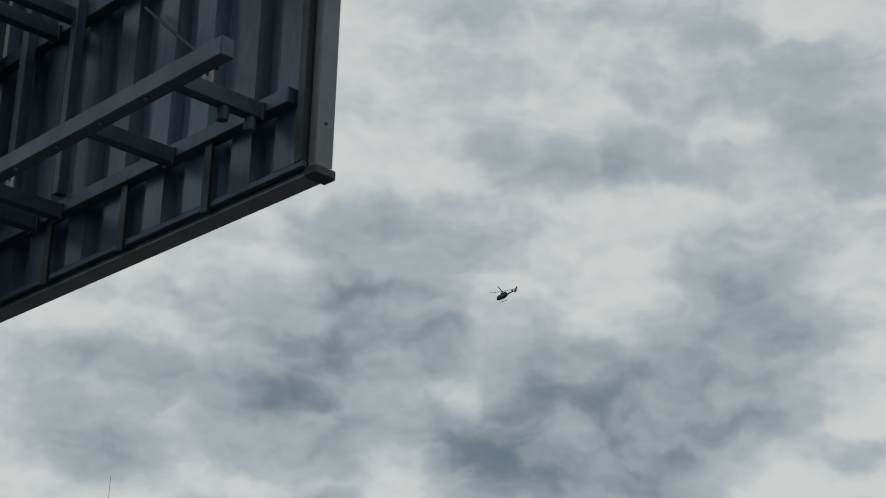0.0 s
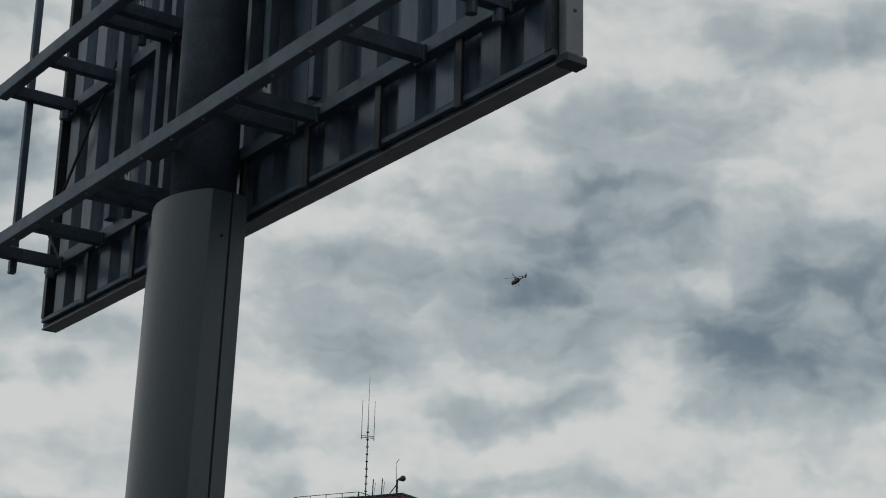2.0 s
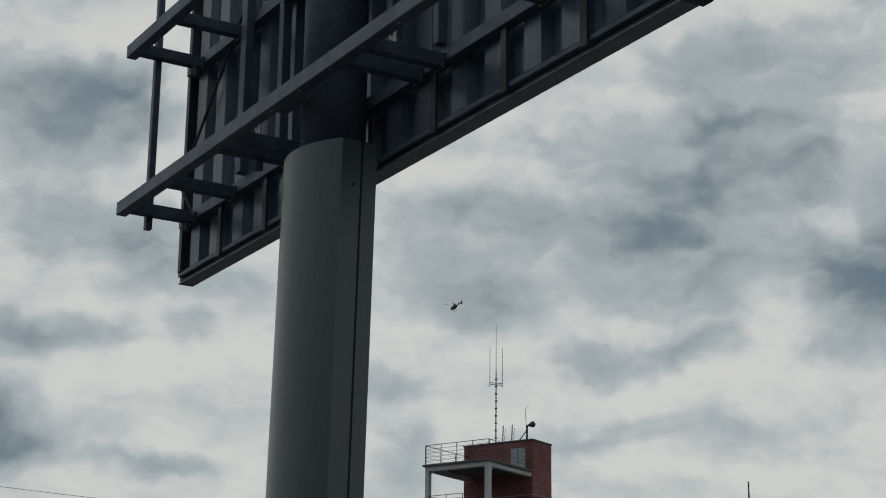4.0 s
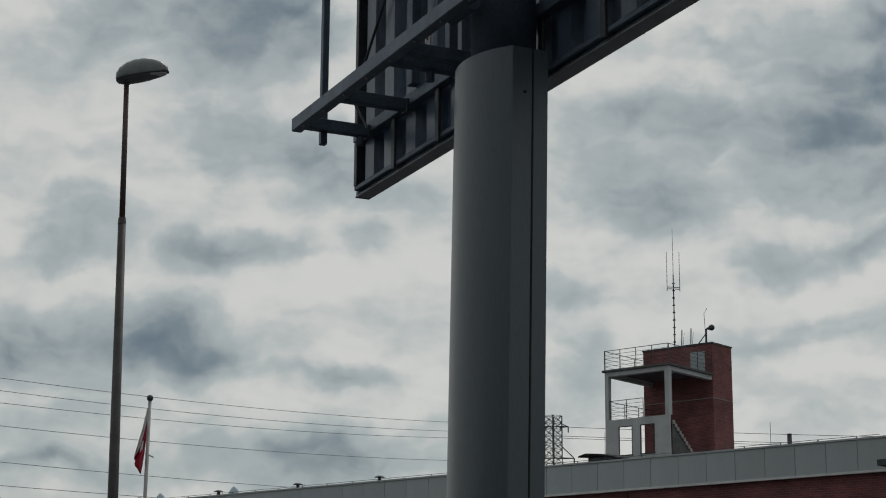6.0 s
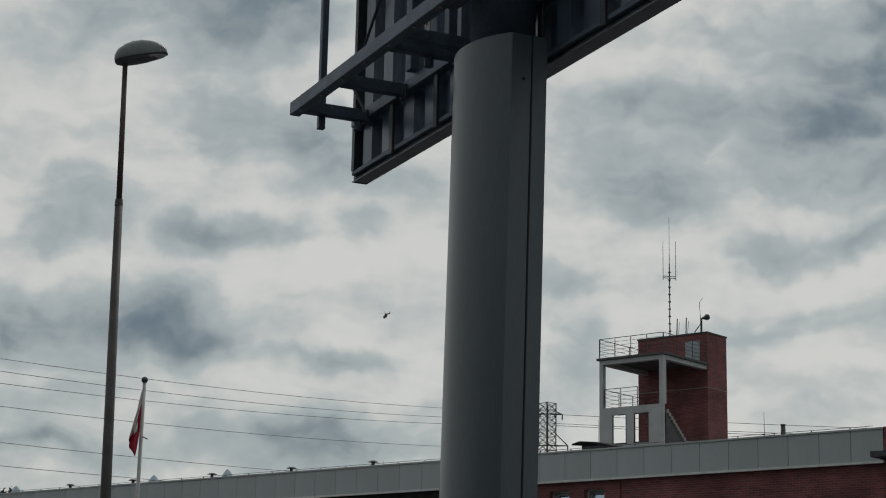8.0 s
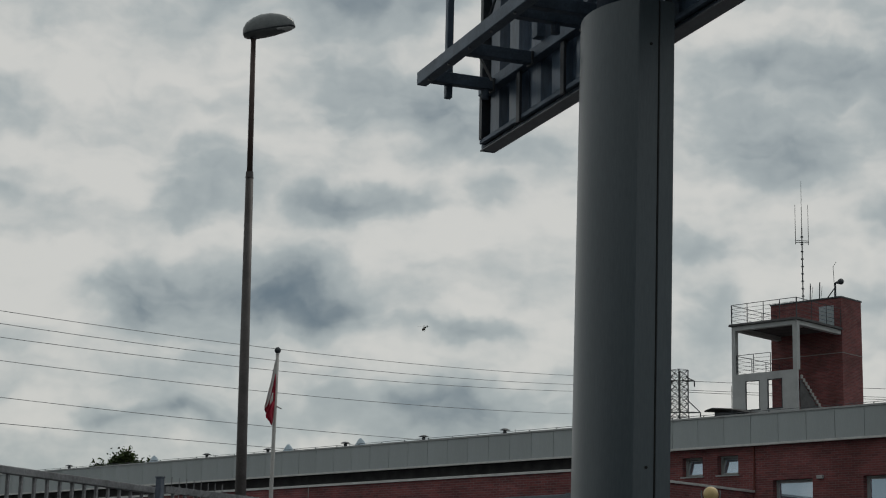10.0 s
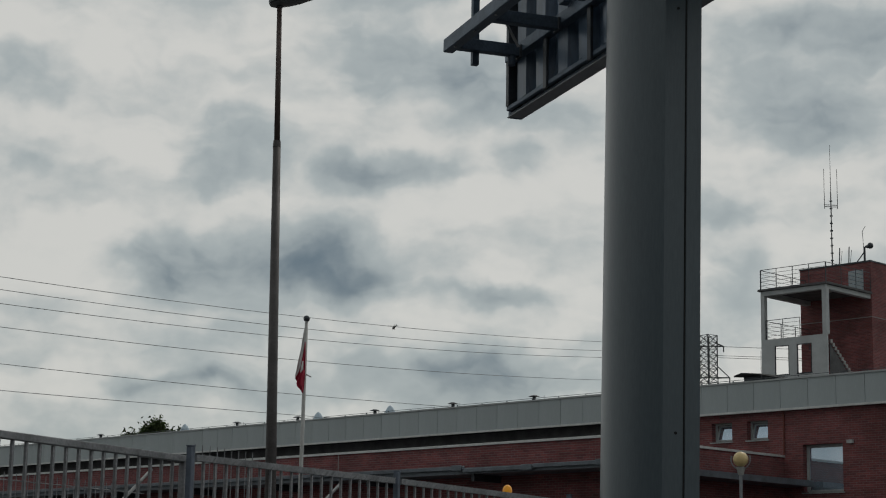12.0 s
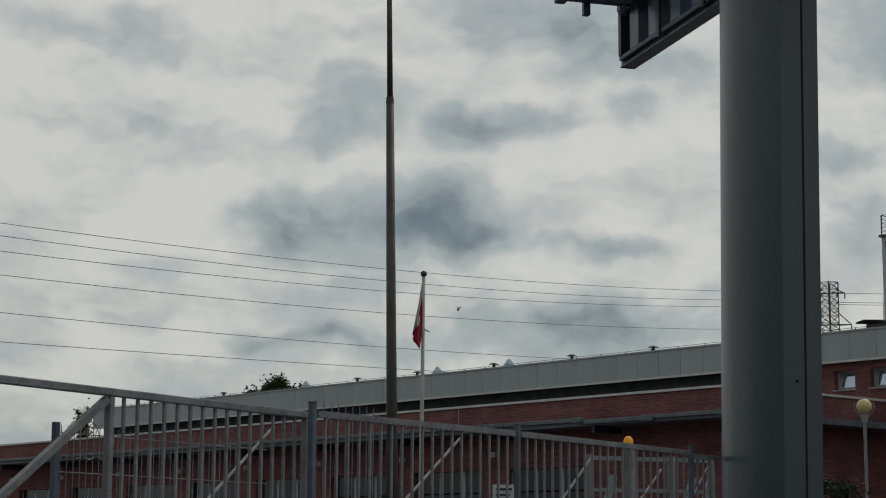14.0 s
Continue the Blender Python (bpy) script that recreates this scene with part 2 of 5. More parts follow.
def brickwork(name):
    """Fired clay courses with lighter joints, on walls far off; the relief follows the joints."""
    m = bpy.data.materials.new(name)
    m.use_nodes = True
    n, l = m.node_tree.nodes, m.node_tree.links
    b = n["Principled BSDF"]
    b.inputs["Roughness"].default_value = 0.9
    co = n.new("ShaderNodeTexCoord")
    turn = n.new("ShaderNodeSeparateXYZ")
    l.new(co.outputs["Object"], turn.inputs[0])
    add = n.new("ShaderNodeMath")
    add.operation = "ADD"
    l.new(turn.outputs[0], add.inputs[0])
    l.new(turn.outputs[1], add.inputs[1])
    jn = n.new("ShaderNodeCombineXYZ")
    l.new(add.outputs[0], jn.inputs[0])
    l.new(turn.outputs[2], jn.inputs[1])
    br = n.new("ShaderNodeTexBrick")
    br.inputs["Scale"].default_value = 1.0
    br.inputs["Brick Width"].default_value, br.inputs["Row Height"].default_value = 0.25, 0.077
    br.inputs["Mortar Size"].default_value = 0.007
    br.inputs["Color1"].default_value, br.inputs["Color2"].default_value = (0.225, 0.068, 0.069, 1), (0.135, 0.047, 0.053, 1)
    br.inputs["Mortar"].default_value = (0.215, 0.145, 0.138, 1)
    br.inputs["Bias"].default_value = -0.1
    l.new(jn.outputs[0], br.inputs["Vector"])
    big = n.new("ShaderNodeTexNoise")
    big.inputs["Scale"].default_value, big.inputs["Detail"].default_value = 0.9, 7
    l.new(co.outputs["Object"], big.inputs["Vector"])
    v = n.new("ShaderNodeMapRange")
    v.inputs[1].default_value, v.inputs[2].default_value, v.inputs[3].default_value, v.inputs[4].default_value = 0.3, 0.7, 0.75, 1.25
    l.new(big.outputs[0], v.inputs[0])
    # single courses weather to a paler or darker tone
    rows = n.new("ShaderNodeTexNoise")
    rows.inputs["Scale"].default_value, rows.inputs["Detail"].default_value = 1.0, 3
    stretch = n.new("ShaderNodeMapping")
    stretch.inputs["Scale"].default_value = (0.6, 0.6, 5.0)
    l.new(co.outputs["Object"], stretch.inputs[0])
    l.new(stretch.outputs[0], rows.inputs["Vector"])
    v2 = n.new("ShaderNodeMapRange")
    v2.inputs[1].default_value, v2.inputs[2].default_value, v2.inputs[3].default_value, v2.inputs[4].default_value = 0.35, 0.7, 0.88, 1.16
    l.new(rows.outputs[0], v2.inputs[0])
    mul = n.new("ShaderNodeMath")
    mul.operation = "MULTIPLY"
    l.new(v.outputs[0], mul.inputs[0])
    l.new(v2.outputs[0], mul.inputs[1])
    hsv = n.new("ShaderNodeHueSaturation")
    l.new(br.outputs[0], hsv.inputs["Color"])
    l.new(mul.outputs[0], hsv.inputs["Value"])
    l.new(hsv.outputs[0], b.inputs["Base Color"])
    bp = n.new("ShaderNodeBump")
    bp.inputs["Strength"].default_value, bp.inputs["Distance"].default_value = 0.6, 0.006
    bp.invert = True
    l.new(br.outputs[1], bp.inputs["Height"])
    l.new(bp.outputs[0], b.inputs["Normal"])
    return m


M_GALV = mat("galvanised_steel", (0.104, 0.144, 0.196), 0.5, 0.3, 0.14, 4.0, 0.08, 60, island=0.08)
M_SHEET = mat("coated_back_sheet", (0.122, 0.178, 0.258), 0.3, 0.1, 0.22, 1.6, 0.06, 30, island=0.22, streak=0.8)
M_EDGE = mat("grey_edge_trim", (0.25, 0.265, 0.29), 0.5, 0.2, 0.1, 4.0)
M_CLAD = mat("grey_painted_cladding", (0.080, 0.105, 0.124), 0.36, 0.0, 0.1, 0.9, 0.05, 70, streak=0.85, spec=0.5)
M_GAP = mat("dark_joint", (0.012, 0.012, 0.013), 0.9)
# darker copy of the galvanised steel: underside shade and glare are in the colour
M_ARM = mat("dull_dark_steel", (0.078, 0.110, 0.155), 0.55, 0.2, 0.2, 4.0, island=0.1)
# dark column steel, its colour lifted and blued to hold the glare over it
M_COLUMN = mat("dark_steel_column", (0.090, 0.120, 0.168), 0.55, 0.2, 0.2, 2.0)
M_ADVERT = mat("advert_face", (0.6, 0.6, 0.58), 0.5, 0, 0.05)
M_POLE = mat("weathered_steel_pole", (0.088, 0.08, 0.08), 0.55, 0.3, 0.2, 2.5, 0.1, 50)
M_RUSTPOLE = mat("red_brown_primed_pole", (0.105, 0.074, 0.068), 0.6, 0.15, 0.2, 2.5, 0.1, 50)
M_RUSTRAIL = mat("red_oxide_railing", (0.16, 0.07, 0.065), 0.7, 0.1, 0.2, 3.0)
M_LAMPHOOD = mat("grey_lamp_hood", (0.135, 0.150, 0.156), 0.2, 0.1, 0.1, 6.0)
M_LENS = mat("clear_lamp_bowl", (0.50, 0.52, 0.53), 0.12, 0.0, 0.05)
M_WHITEPOLE = mat("white_pole_paint", (0.40, 0.40, 0.39), 0.45, 0, 0.1, 2.0)
M_FLAGRED = mat("red_flag_cloth", (0.46, 0.03, 0.065), 0.85, 0, 0.15, 8.0, 0.2, 200)
M_FLAGWHITE = mat("white_flag_cloth", (0.72, 0.70, 0.70), 0.85, 0, 0.1, 8.0, 0.2, 200)
M_BRICK = brickwork("red_brick")
M_BLOCK = mat("red_brick_piece", (0.19, 0.057, 0.045), 0.9, 0, 0.2, 8.0, 0.3, 60, island=0.25)
M_PANEL = mat("pale_grey_fascia", (0.40, 0.445, 0.46), 0.5, 0, 0.06, 0.8, 0.03, 30, island=0.035, streak=0.8)
M_TRIM = mat("white_drip_trim", (0.66, 0.67, 0.66), 0.45, 0.1, 0.1, 3.0)
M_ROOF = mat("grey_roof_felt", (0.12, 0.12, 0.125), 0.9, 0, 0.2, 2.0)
M_DARK = mat("dark_grey_metal", (0.062, 0.070, 0.082), 0.5, 0.3, 0.2, 4.0)
M_CANOPY = mat("blue_grey_canopy", (0.16, 0.185, 0.215), 0.5, 0.2, 0.2, 2.0)
M_RENDER = mat("pale_grey_render", (0.50, 0.52, 0.53), 0.85, 0, 0.09, 1.2, 0.15, 40)
M_CONC = mat("concrete", (0.36, 0.36, 0.35), 0.9, 0, 0.15, 2.5, 0.2, 40)
M_ASPHALT = mat("asphalt", (0.085, 0.085, 0.088), 0.92, 0, 0.2, 0.6, 0.5, 80)
M_GRASS = mat("mown_grass", (0.06, 0.085, 0.03), 0.95, 0, 0.3, 0.3, 0.6, 30)
M_FENCE = mat("fence_grey_steel", (0.29, 0.295, 0.31), 0.6, 0.25, 0.2, 5.0, 0.1, 60, island=0.06)
M_POST = mat("blue_grey_fence_post", (0.14, 0.17, 0.22), 0.55, 0.2, 0.2, 5.0)
M_BRACE = mat("bare_zinc_brace", (0.42, 0.42, 0.42), 0.5, 0.4, 0.15, 8.0)
M_GLASS = glass("window_glass")
M_FRAME = mat("grey_window_frame", (0.42, 0.44, 0.45), 0.45, 0, 0.1, 6.0)
M_INSIDE = mat("room_plaster", (0.35, 0.34, 0.32), 0.9, 0, 0.1, 1.0)
# grey doors toned down: the canopy's shade over the bays is in this colour
M_DOOR = mat("grey_garage_door", (0.36, 0.38, 0.40), 0.55, 0.0, 0.12, 1.0)
M_WHITEDOOR = mat("white_door_paint", (0.36, 0.42, 0.46), 0.3, 0, 0.1)
M_GLOBE = mat("yellowed_opal_globe", (0.72, 0.54, 0.26), 0.35, 0, 0.1, 5.0)
M_AMBER = glow("amber_beacon", (0.95, 0.40, 0.03), 0.12)
M_BARK = mat("bark", (0.10, 0.075, 0.055), 0.95, 0, 0.3, 5.0, 0.6, 30)
M_LEAF = mat("leaves", (0.07, 0.11, 0.03), 0.75, 0, 0.3, 3.0, 0, 20, island=0.45)
M_FIR = mat("dark_needles", (0.035, 0.06, 0.035), 0.8, 0, 0.3, 3.0, 0, 20, island=0.4)
M_LATTICE = mat("zinc_lattice", (0.10, 0.106, 0.115), 0.6, 0.4, 0.15, 1.0)
M_WIRE = mat("aluminium_wire", (0.20, 0.205, 0.215), 0.5, 0.5, 0.1, 1.0, 0)
M_HELI = mat("helicopter_dark_paint", (0.06, 0.06, 0.066), 0.35, 0.0, 0.15, 1.0)
M_HELIBAND = mat("helicopter_brown_band", (0.16, 0.10, 0.06), 0.4, 0.0, 0.1, 1.0)
M_HELIGLASS = mat("dark_canopy_glass", (0.02, 0.022, 0.025), 0.08, 0.0, 0.1, 1.0)
M_BLADE = mat("rotor_blade", (0.10, 0.10, 0.11), 0.5, 0.0, 0.1, 1.0)
M_VEHRED = mat("red_vehicle_paint", (0.40, 0.03, 0.03), 0.3, 0.0, 0.1)
M_SIGN = mat("white_notice", (0.68, 0.70, 0.70), 0.5, 0.0, 0.05)
M_INK = mat("dark_print", (0.05, 0.055, 0.06), 0.6, 0.0, 0.05)


# ---------------------------------------------------------------- mesh helpers
def part(name, bm, material, parent=None, label="", smooth=False):
    me = bpy.data.meshes.new(name)
    bmesh.ops.recalc_face_normals(bm, faces=bm.faces[:])
    bm.to_mesh(me)
    bm.free()
    if smooth:
        for p in me.polygons:
            p.use_smooth = True
    for m in material if isinstance(material, (list, tuple)) else (material,):
        me.materials.append(m)
    ob = new(name, me)
    ob.parent = parent
    if label:
        ob["label"] = label
    return ob


def share(ob, parent, m):
    """Another piece on the same mesh, at the pose m in its parent's space."""
    o = new(ob.name.split(".")[0], ob.data)
    o.parent = parent
    o.matrix_basis = m
    return o


def thing(name, m, label, category, group="", kind=""):
    ob = new(name)
    ob.empty_display_size = 0.2
    ob.matrix_basis = m
    return tagged(ob, label, category, group, kind)


def box(bm, x0, x1, y0, y1, z0, z1, bevel=0.0, m=None):
    r = bmesh.ops.create_cube(bm, size=1.0)
    vs = r["verts"]
    bmesh.ops.scale(bm, vec=(x1 - x0, y1 - y0, z1 - z0), verts=vs)
    bmesh.ops.translate(bm, vec=((x0 + x1) / 2, (y0 + y1) / 2, (z0 + z1) / 2), verts=vs)
    if bevel:
        es = list({e for v in vs for e in v.link_edges})
        r2 = bmesh.ops.bevel(bm, geom=es, offset=bevel, segments=1, affect="EDGES", profile=0.5)
        vs = list({v for f in r2["faces"] for v in f.verts} | {v for v in vs if v.is_valid})
    if m is not None:
        bmesh.ops.transform(bm, matrix=m, verts=vs)
    return vs


def boxed(*a, bevel=0.0):
    bm = bmesh.new()
    box(bm, *a, bevel=bevel)
    return bm


def rod(bm, a, b, r0, r1=None, seg=8, caps=True):
    a, b = Vector(a), Vector(b)
    d = b - a
    r = bmesh.ops.create_cone(bm, cap_ends=caps, segments=seg, radius1=r0, radius2=r0 if r1 is None else r1, depth=d.length)
    m = Matrix.Translation((a + b) / 2) @ d.to_track_quat("Z", "Y").to_matrix().to_4x4()
    bmesh.ops.transform(bm, matrix=m, verts=r["verts"])
    return r["verts"]


def rodded(*a, **k):
    bm = bmesh.new()
    rod(bm, *a, **k)
    return bm


def beam(bm, a, b, w, h):
    """A rectangular bar from a to b, w across and h high."""
    a, b = Vector(a), Vector(b)
    d = b - a
    r = bmesh.ops.create_cube(bm, size=1.0)
    bmesh.ops.scale(bm, vec=(w, h, d.length), verts=r["verts"])
    m = Matrix.Translation((a + b) / 2) @ d.to_track_quat("Z", "Y").to_matrix().to_4x4()
    bmesh.ops.transform(bm, matrix=m, verts=r["verts"])


def prism(bm, outline, z0, z1):
    """An upright solid on an outline of (x, y)."""
    lo = [bm.verts.new((x, y, z0)) for x, y in outline]
    hi = [bm.verts.new((x, y, z1)) for x, y in outline]
    n = len(outline)
    bm.faces.new(lo[::-1])
    bm.faces.new(hi)
    for i in range(n):
        bm.faces.new((lo[i], lo[(i + 1) % n], hi[(i + 1) % n], hi[i]))


def tube(bm, points, r, seg=6):
    """One connected tube along a run of points."""
    rings = []
    for i, p in enumerate(points):
        d = (Vector(points[min(i + 1, len(points) - 1)]) - Vector(points[max(i - 1, 0)])).normalized()
        side = d.cross(Vector((0, 0, 1)))
        side = side.normalized() if side.length > 1e-4 else Vector((1, 0, 0))
        up = side.cross(d)
        rings.append([Vector(p) + r * (math.cos(2 * math.pi * k / seg) * side + math.sin(2 * math.pi * k / seg) * up) for k in range(seg)])
    loft(bm, rings)


def loft(bm, rings, close=True):
    """Joins rings of points, end to end, into a skin."""
    vs = [[bm.verts.new(p) for p in ring] for ring in rings]
    n = len(vs[0])
    for a, b in zip(vs, vs[1:]):
        for i in range(n):
            bm.faces.new((a[i], a[(i + 1) % n], b[(i + 1) % n], b[i]))
    if close:
        bm.faces.new(vs[0][::-1])
        bm.faces.new(vs[-1])


def at_dir(az, el, d):
    """The place at a bearing and height (degrees) as seen by the eye, d metres off over the ground."""
    a = radians(az)
    return Vector((-math.sin(a) * d, math.cos(a) * d, EYE_Z + d * math.tan(radians(el))))


# ---------------------------------------------------------------- ground
bm = bmesh.new()
bmesh.ops.create_grid(bm, x_segments=40, y_segments=40, size=2500)
tagged(part("ground", bm, M_GRASS), "flat mown grass reaching to the horizon", "ground", kind="structure")
bm = boxed(-120, 60, -6, 130, 0.005, 0.03)
tagged(part("pavement", bm, M_ASPHALT), "dark worn asphalt yard round the fire station", "pavement", kind="structure")

# plain unseen walls, added behind and beside the eye to dim light and reflections
tagged(part("wall_south", boxed(-75, 75, -20.5, -20, 0, 13), mat("dull_render", (0.17, 0.165, 0.16), 0.9, 0, 0.15, 0.4)), "plain unseen wall added behind the eye to dim light and reflections", "wall", kind="structure")
tagged(part("wall_east", boxed(60, 60.5, -20, 40, 0, 4), mat("dull_render_side", (0.17, 0.165, 0.16), 0.9, 0, 0.15, 0.4)), "plain unseen wall added at the yard's side", "wall", kind="structure")

# added out of view on the left, to darken the cladding's front
tagged(part("wall_west", boxed(-26.5, -26, -19.9, 0, 0, 9), mat("dull_render_west", (0.13, 0.13, 0.135), 0.9, 0, 0.15, 0.4)), "plain unseen wall added behind the eye to dim light and reflections", "wall", kind="structure")

# ---------------------------------------------------------------- billboard, seen from behind
# local x runs along the board, local y through it (away from the eye)
BOARD = pose(-7.55, 16.93, 0, 0, 0, -43.9)
Z0, WIDE, HIGH = 6.65, 8.6, 4.0
board = thing("billboard", BOARD, "large advertising board on a column, its ribbed steel back facing", "billboard")


def rib_sheet(width, z0, z1, pitch=0.5, depth=0.1):
    bm = bmesh.new()
    xs, x = [], 0.0
    while x < width - 1e-6:
        for dx, y in ((0, 0), (0.15, 0), (0.19, -depth), (0.42, -depth), (0.46, 0)):
            if x + dx < width:
                xs.append((x + dx, y))
        x += pitch
    xs.append((width, 0))
    lo = [bm.verts.new((x, y, z0)) for x, y in xs]
    hi = [bm.verts.new((x, y, z1)) for x, y in xs]
    bl = [bm.verts.new((x, 0.02, z0)) for x, y in xs]
    bh = [bm.verts.new((x, 0.02, z1)) for x, y in xs]
    for i in range(len(xs) - 1):
        bm.faces.new((lo[i], lo[i + 1], hi[i + 1], hi[i]))
        bm.faces.new((bl[i + 1], bl[i], bh[i], bh[i + 1]))
        bm.faces.new((lo[i + 1], lo[i], bl[i], bl[i + 1]))
        bm.faces.new((hi[i], hi[i + 1], bh[i + 1], bh[i]))
    return bm


sheet_w = (WIDE - 0.16) / 8
first = part("back_sheet", rib_sheet(sheet_w - 0.004, Z0 + 0.13, Z0 + HIGH - 0.1), M_SHEET, board, "dull grey trapezoidal steel sheet")
first.matrix_basis = pose(0.08, 0.09, 0)
for i in range(1, 8):
    share(first, board, pose(0.08 + i * sheet_w, 0.09, 0))
part("advert_face", boxed(0.02, WIDE - 0.02, 0.13, 0.148, Z0 + 0.02, Z0 + HIGH - 0.02), M_ADVERT, board, "pale front face turned away")
part("side_trim", boxed(WIDE - 0.08, WIDE, 0, 0.15, Z0, Z0 + HIGH, bevel=0.006), M_EDGE, board, "light grey folded edge trim")
part("side_trim", boxed(0, 0.07, 0, 0.15, Z0, Z0 + HIGH, bevel=0.006), M_GALV, board)
part("bottom_trim", boxed(0.07, WIDE - 0.08, 0.0, 0.15, Z0 + 0.014, Z0 + 0.05, bevel=0.006), M_ARM, board)
part("drip_edge", boxed(0.0, WIDE - 0.08, -0.012, 0.15, Z0, Z0 + 0.013), M_EDGE, board, "thin pale drip edge")
part("bottom_rail", boxed(0.07, WIDE - 0.08, -0.05, 0.0, Z0 + 0.055, Z0 + 0.10, bevel=0.004), M_GALV, board)
part("top_trim", boxed(0.07, WIDE - 0.08, 0, 0.15, Z0 + HIGH - 0.06, Z0 + HIGH, bevel=0.006), M_EDGE, board)
part("corner_cap", boxed(WIDE - 0.1, WIDE + 0.025, -0.02, 0.17, Z0 - 0.02, Z0 + 0.06, bevel=0.015), M_DARK, board)
for x in (0.075, WIDE - 0.155):
    part("edge_post", boxed(x, x + 0.07, -0.06, 0.05, Z0 + 0.1, Z0 + HIGH - 0.06), M_DARK, board)
part("trim_screw", rodded((WIDE, 0.075, Z0 + 0.38), (WIDE + 0.006, 0.075, Z0 + 0.38), 0.014), M_DARK, board)
BAR_Y = -0.85
for z in (7.15, 8.86):
    part("cross_beam", boxed(0.44, 8.72, BAR_Y - 0.055, BAR_Y + 0.055, z - 0.01, z + 0.13, bevel=0.008), M_GALV, board, "long grey steel box beam")
    part("back_rail", boxed(0.16, WIDE - 0.2, -0.11, 0.0, z + 0.05, z + 0.17, bevel=0.006), M_GALV, board)
    for x in (0.57, 1.55, 2.75, 3.05, 5.2, 5.55, 7.05, 8.1):
        part("bracket_arm", boxed(x - 0.05, x + 0.05, BAR_Y + 0.055, -0.11, z + 0.0, z + 0.12, bevel=0.006), M_ARM, board)
        part("bolt_plate", boxed(x - 0.062, x + 0.062, -0.135, -0.11, z - 0.02, z + 0.12, bevel=0.005), M_DARK, board)
    for x in (3.05, 5.55, 8.1):
        lug = part("lug", rodded((x - 0.01, -0.56, z + 0.19), (x - 0.01, -0.545, z + 0.19), 0.055, seg=14), M_BRACE, board, "pale round-topped lifting lug")
        part("lug_foot", boxed(x - 0.055, x + 0.045, -0.56, -0.545, z + 0.12, z + 0.185), M_BRACE, lug)
        part("lug_hole", rodded((x - 0.01, -0.563, z + 0.2), (x - 0.01, -0.561, z + 0.2), 0.018, seg=10), M_GAP, lug)
    for x, y in ((8.1, -0.42), (8.1, -0.19), (2.75, -0.4), (0.57, -0.2)):
        part("spigot", rodded((x, y, z - 0.1), (x, y, z - 0.002), 0.042, seg=12), M_ARM, board)
# dark straps cover the joints between the sheets along the foot
for i in range(1, 8):
    x = 0.08 + i * sheet_w
    part("joint_strap", boxed(x - 0.04, x + 0.04, -0.075, -0.045, Z0 + 0.02, 7.2, bevel=0.004), M_DARK, board)
part("corner_post", boxed(0.48, 0.55, -0.62, -0.55, 7.02, 10.5, bevel=0.006), M_GALV, board)
for x, w in ((1.82, 0.06), (2.69, 0.05), (4.82, 0.05), (5.6, 0.04)):
    part("stiffener", boxed(x - w, x + w, -0.2, -0.11, 7.33, Z0 + HIGH - 0.1, bevel=0.006), M_GALV, board, "upright grey steel stiffener")
part("tie_rod", rodded((0.33, -0.06, 8.05), (1.6, -0.06, 9.3), 0.016), M_DARK, board)
part("tie_rod", rodded((7.6, -0.15, 7.72), (6.5, -0.1, 8.66), 0.014), M_DARK, board)
part("tie_rod", rodded((0.75, -0.2, 7.2), (0.95, -0.5, 7.5), 0.014), M_BRACE, board)
for i in range(14):
    x = 0.7 + i * 0.55
    part("bolt", rodded((x, BAR_Y - 0.02, 7.125), (x, BAR_Y - 0.02, 7.141), 0.014, seg=6), M_EDGE, board)
# the column: a dark tube above, a rounded grey cladding below
COL_X, COL_Y = 4.17, -0.36
part("column_tube", rodded((COL_X, COL_Y, 6.735), (COL_X, COL_Y, 10.4), 0.277, seg=40), M_COLUMN, board, "dark steel tube column", True)
part("collar", rodded((COL_X - 0.2, BAR_Y + 0.1, 7.2), (COL_X + 0.2, BAR_Y + 0.1, 7.2), 0.07, seg=12), M_COLUMN, board)


def shell_outline(x1, y0, y1, r=0.815, seg=60):
    """The cladding's section: a flat side at x1, then a broad curve sweeping round to the far edge."""
    def way(deg):
        return Vector((-math.sin(radians(deg)), math.cos(radians(deg)), 0))
    back = Matrix.Rotation(radians(43.9), 3, "Z")
    pts = [(x1, y0 + 0.01), (x1, y1), (x1 - 1.0, y1)]
    for i in range(seg + 1):
        d = back @ ((way(95 + 80 * i / seg) - way(175)) * r)
        pts.append((x1 - 0.008 + d.x, y0 + d.y))
    return pts


CX1, CY0, CY1, CAP = 4.785, -0.62, -0.29, 6.73
clad = bmesh.new()
prism(clad, shell_outline(CX1, CY0, CY1), 0.0, CAP)
clad_ob = part("cladding", clad, M_CLAD, board, "smooth grey painted sheet cladding with a rounded edge")
part("cladding_joint", boxed(CX1 - 0.002, CX1 + 0.003, CY0 + 0.185, CY0 + 0.197, 0.0, CAP), M_GAP, clad_ob)
part("cladding_strip", boxed(CX1 - 0.004, CX1 + 0.006, CY0 + 0.2, CY1 - 0.004, 0.0, CAP), M_CLAD, clad_ob)
for z in (2.95, 6.35):
    part("screw", rodded((CX1, CY0 + 0.12, z), (CX1 + 0.008, CY0 + 0.12, z), 0.012), M_GAP, clad_ob)

# the cladding stands a little out of plumb
LEFT = Vector((-0.455, -0.89, 0.0))
clad_ob.matrix_basis = Matrix.Translation(LEFT * 0.077) @ Vector((0, 0, 1)).rotation_difference(Vector((0, 0, 1)) - LEFT * 0.0151).to_matrix().to_4x4()

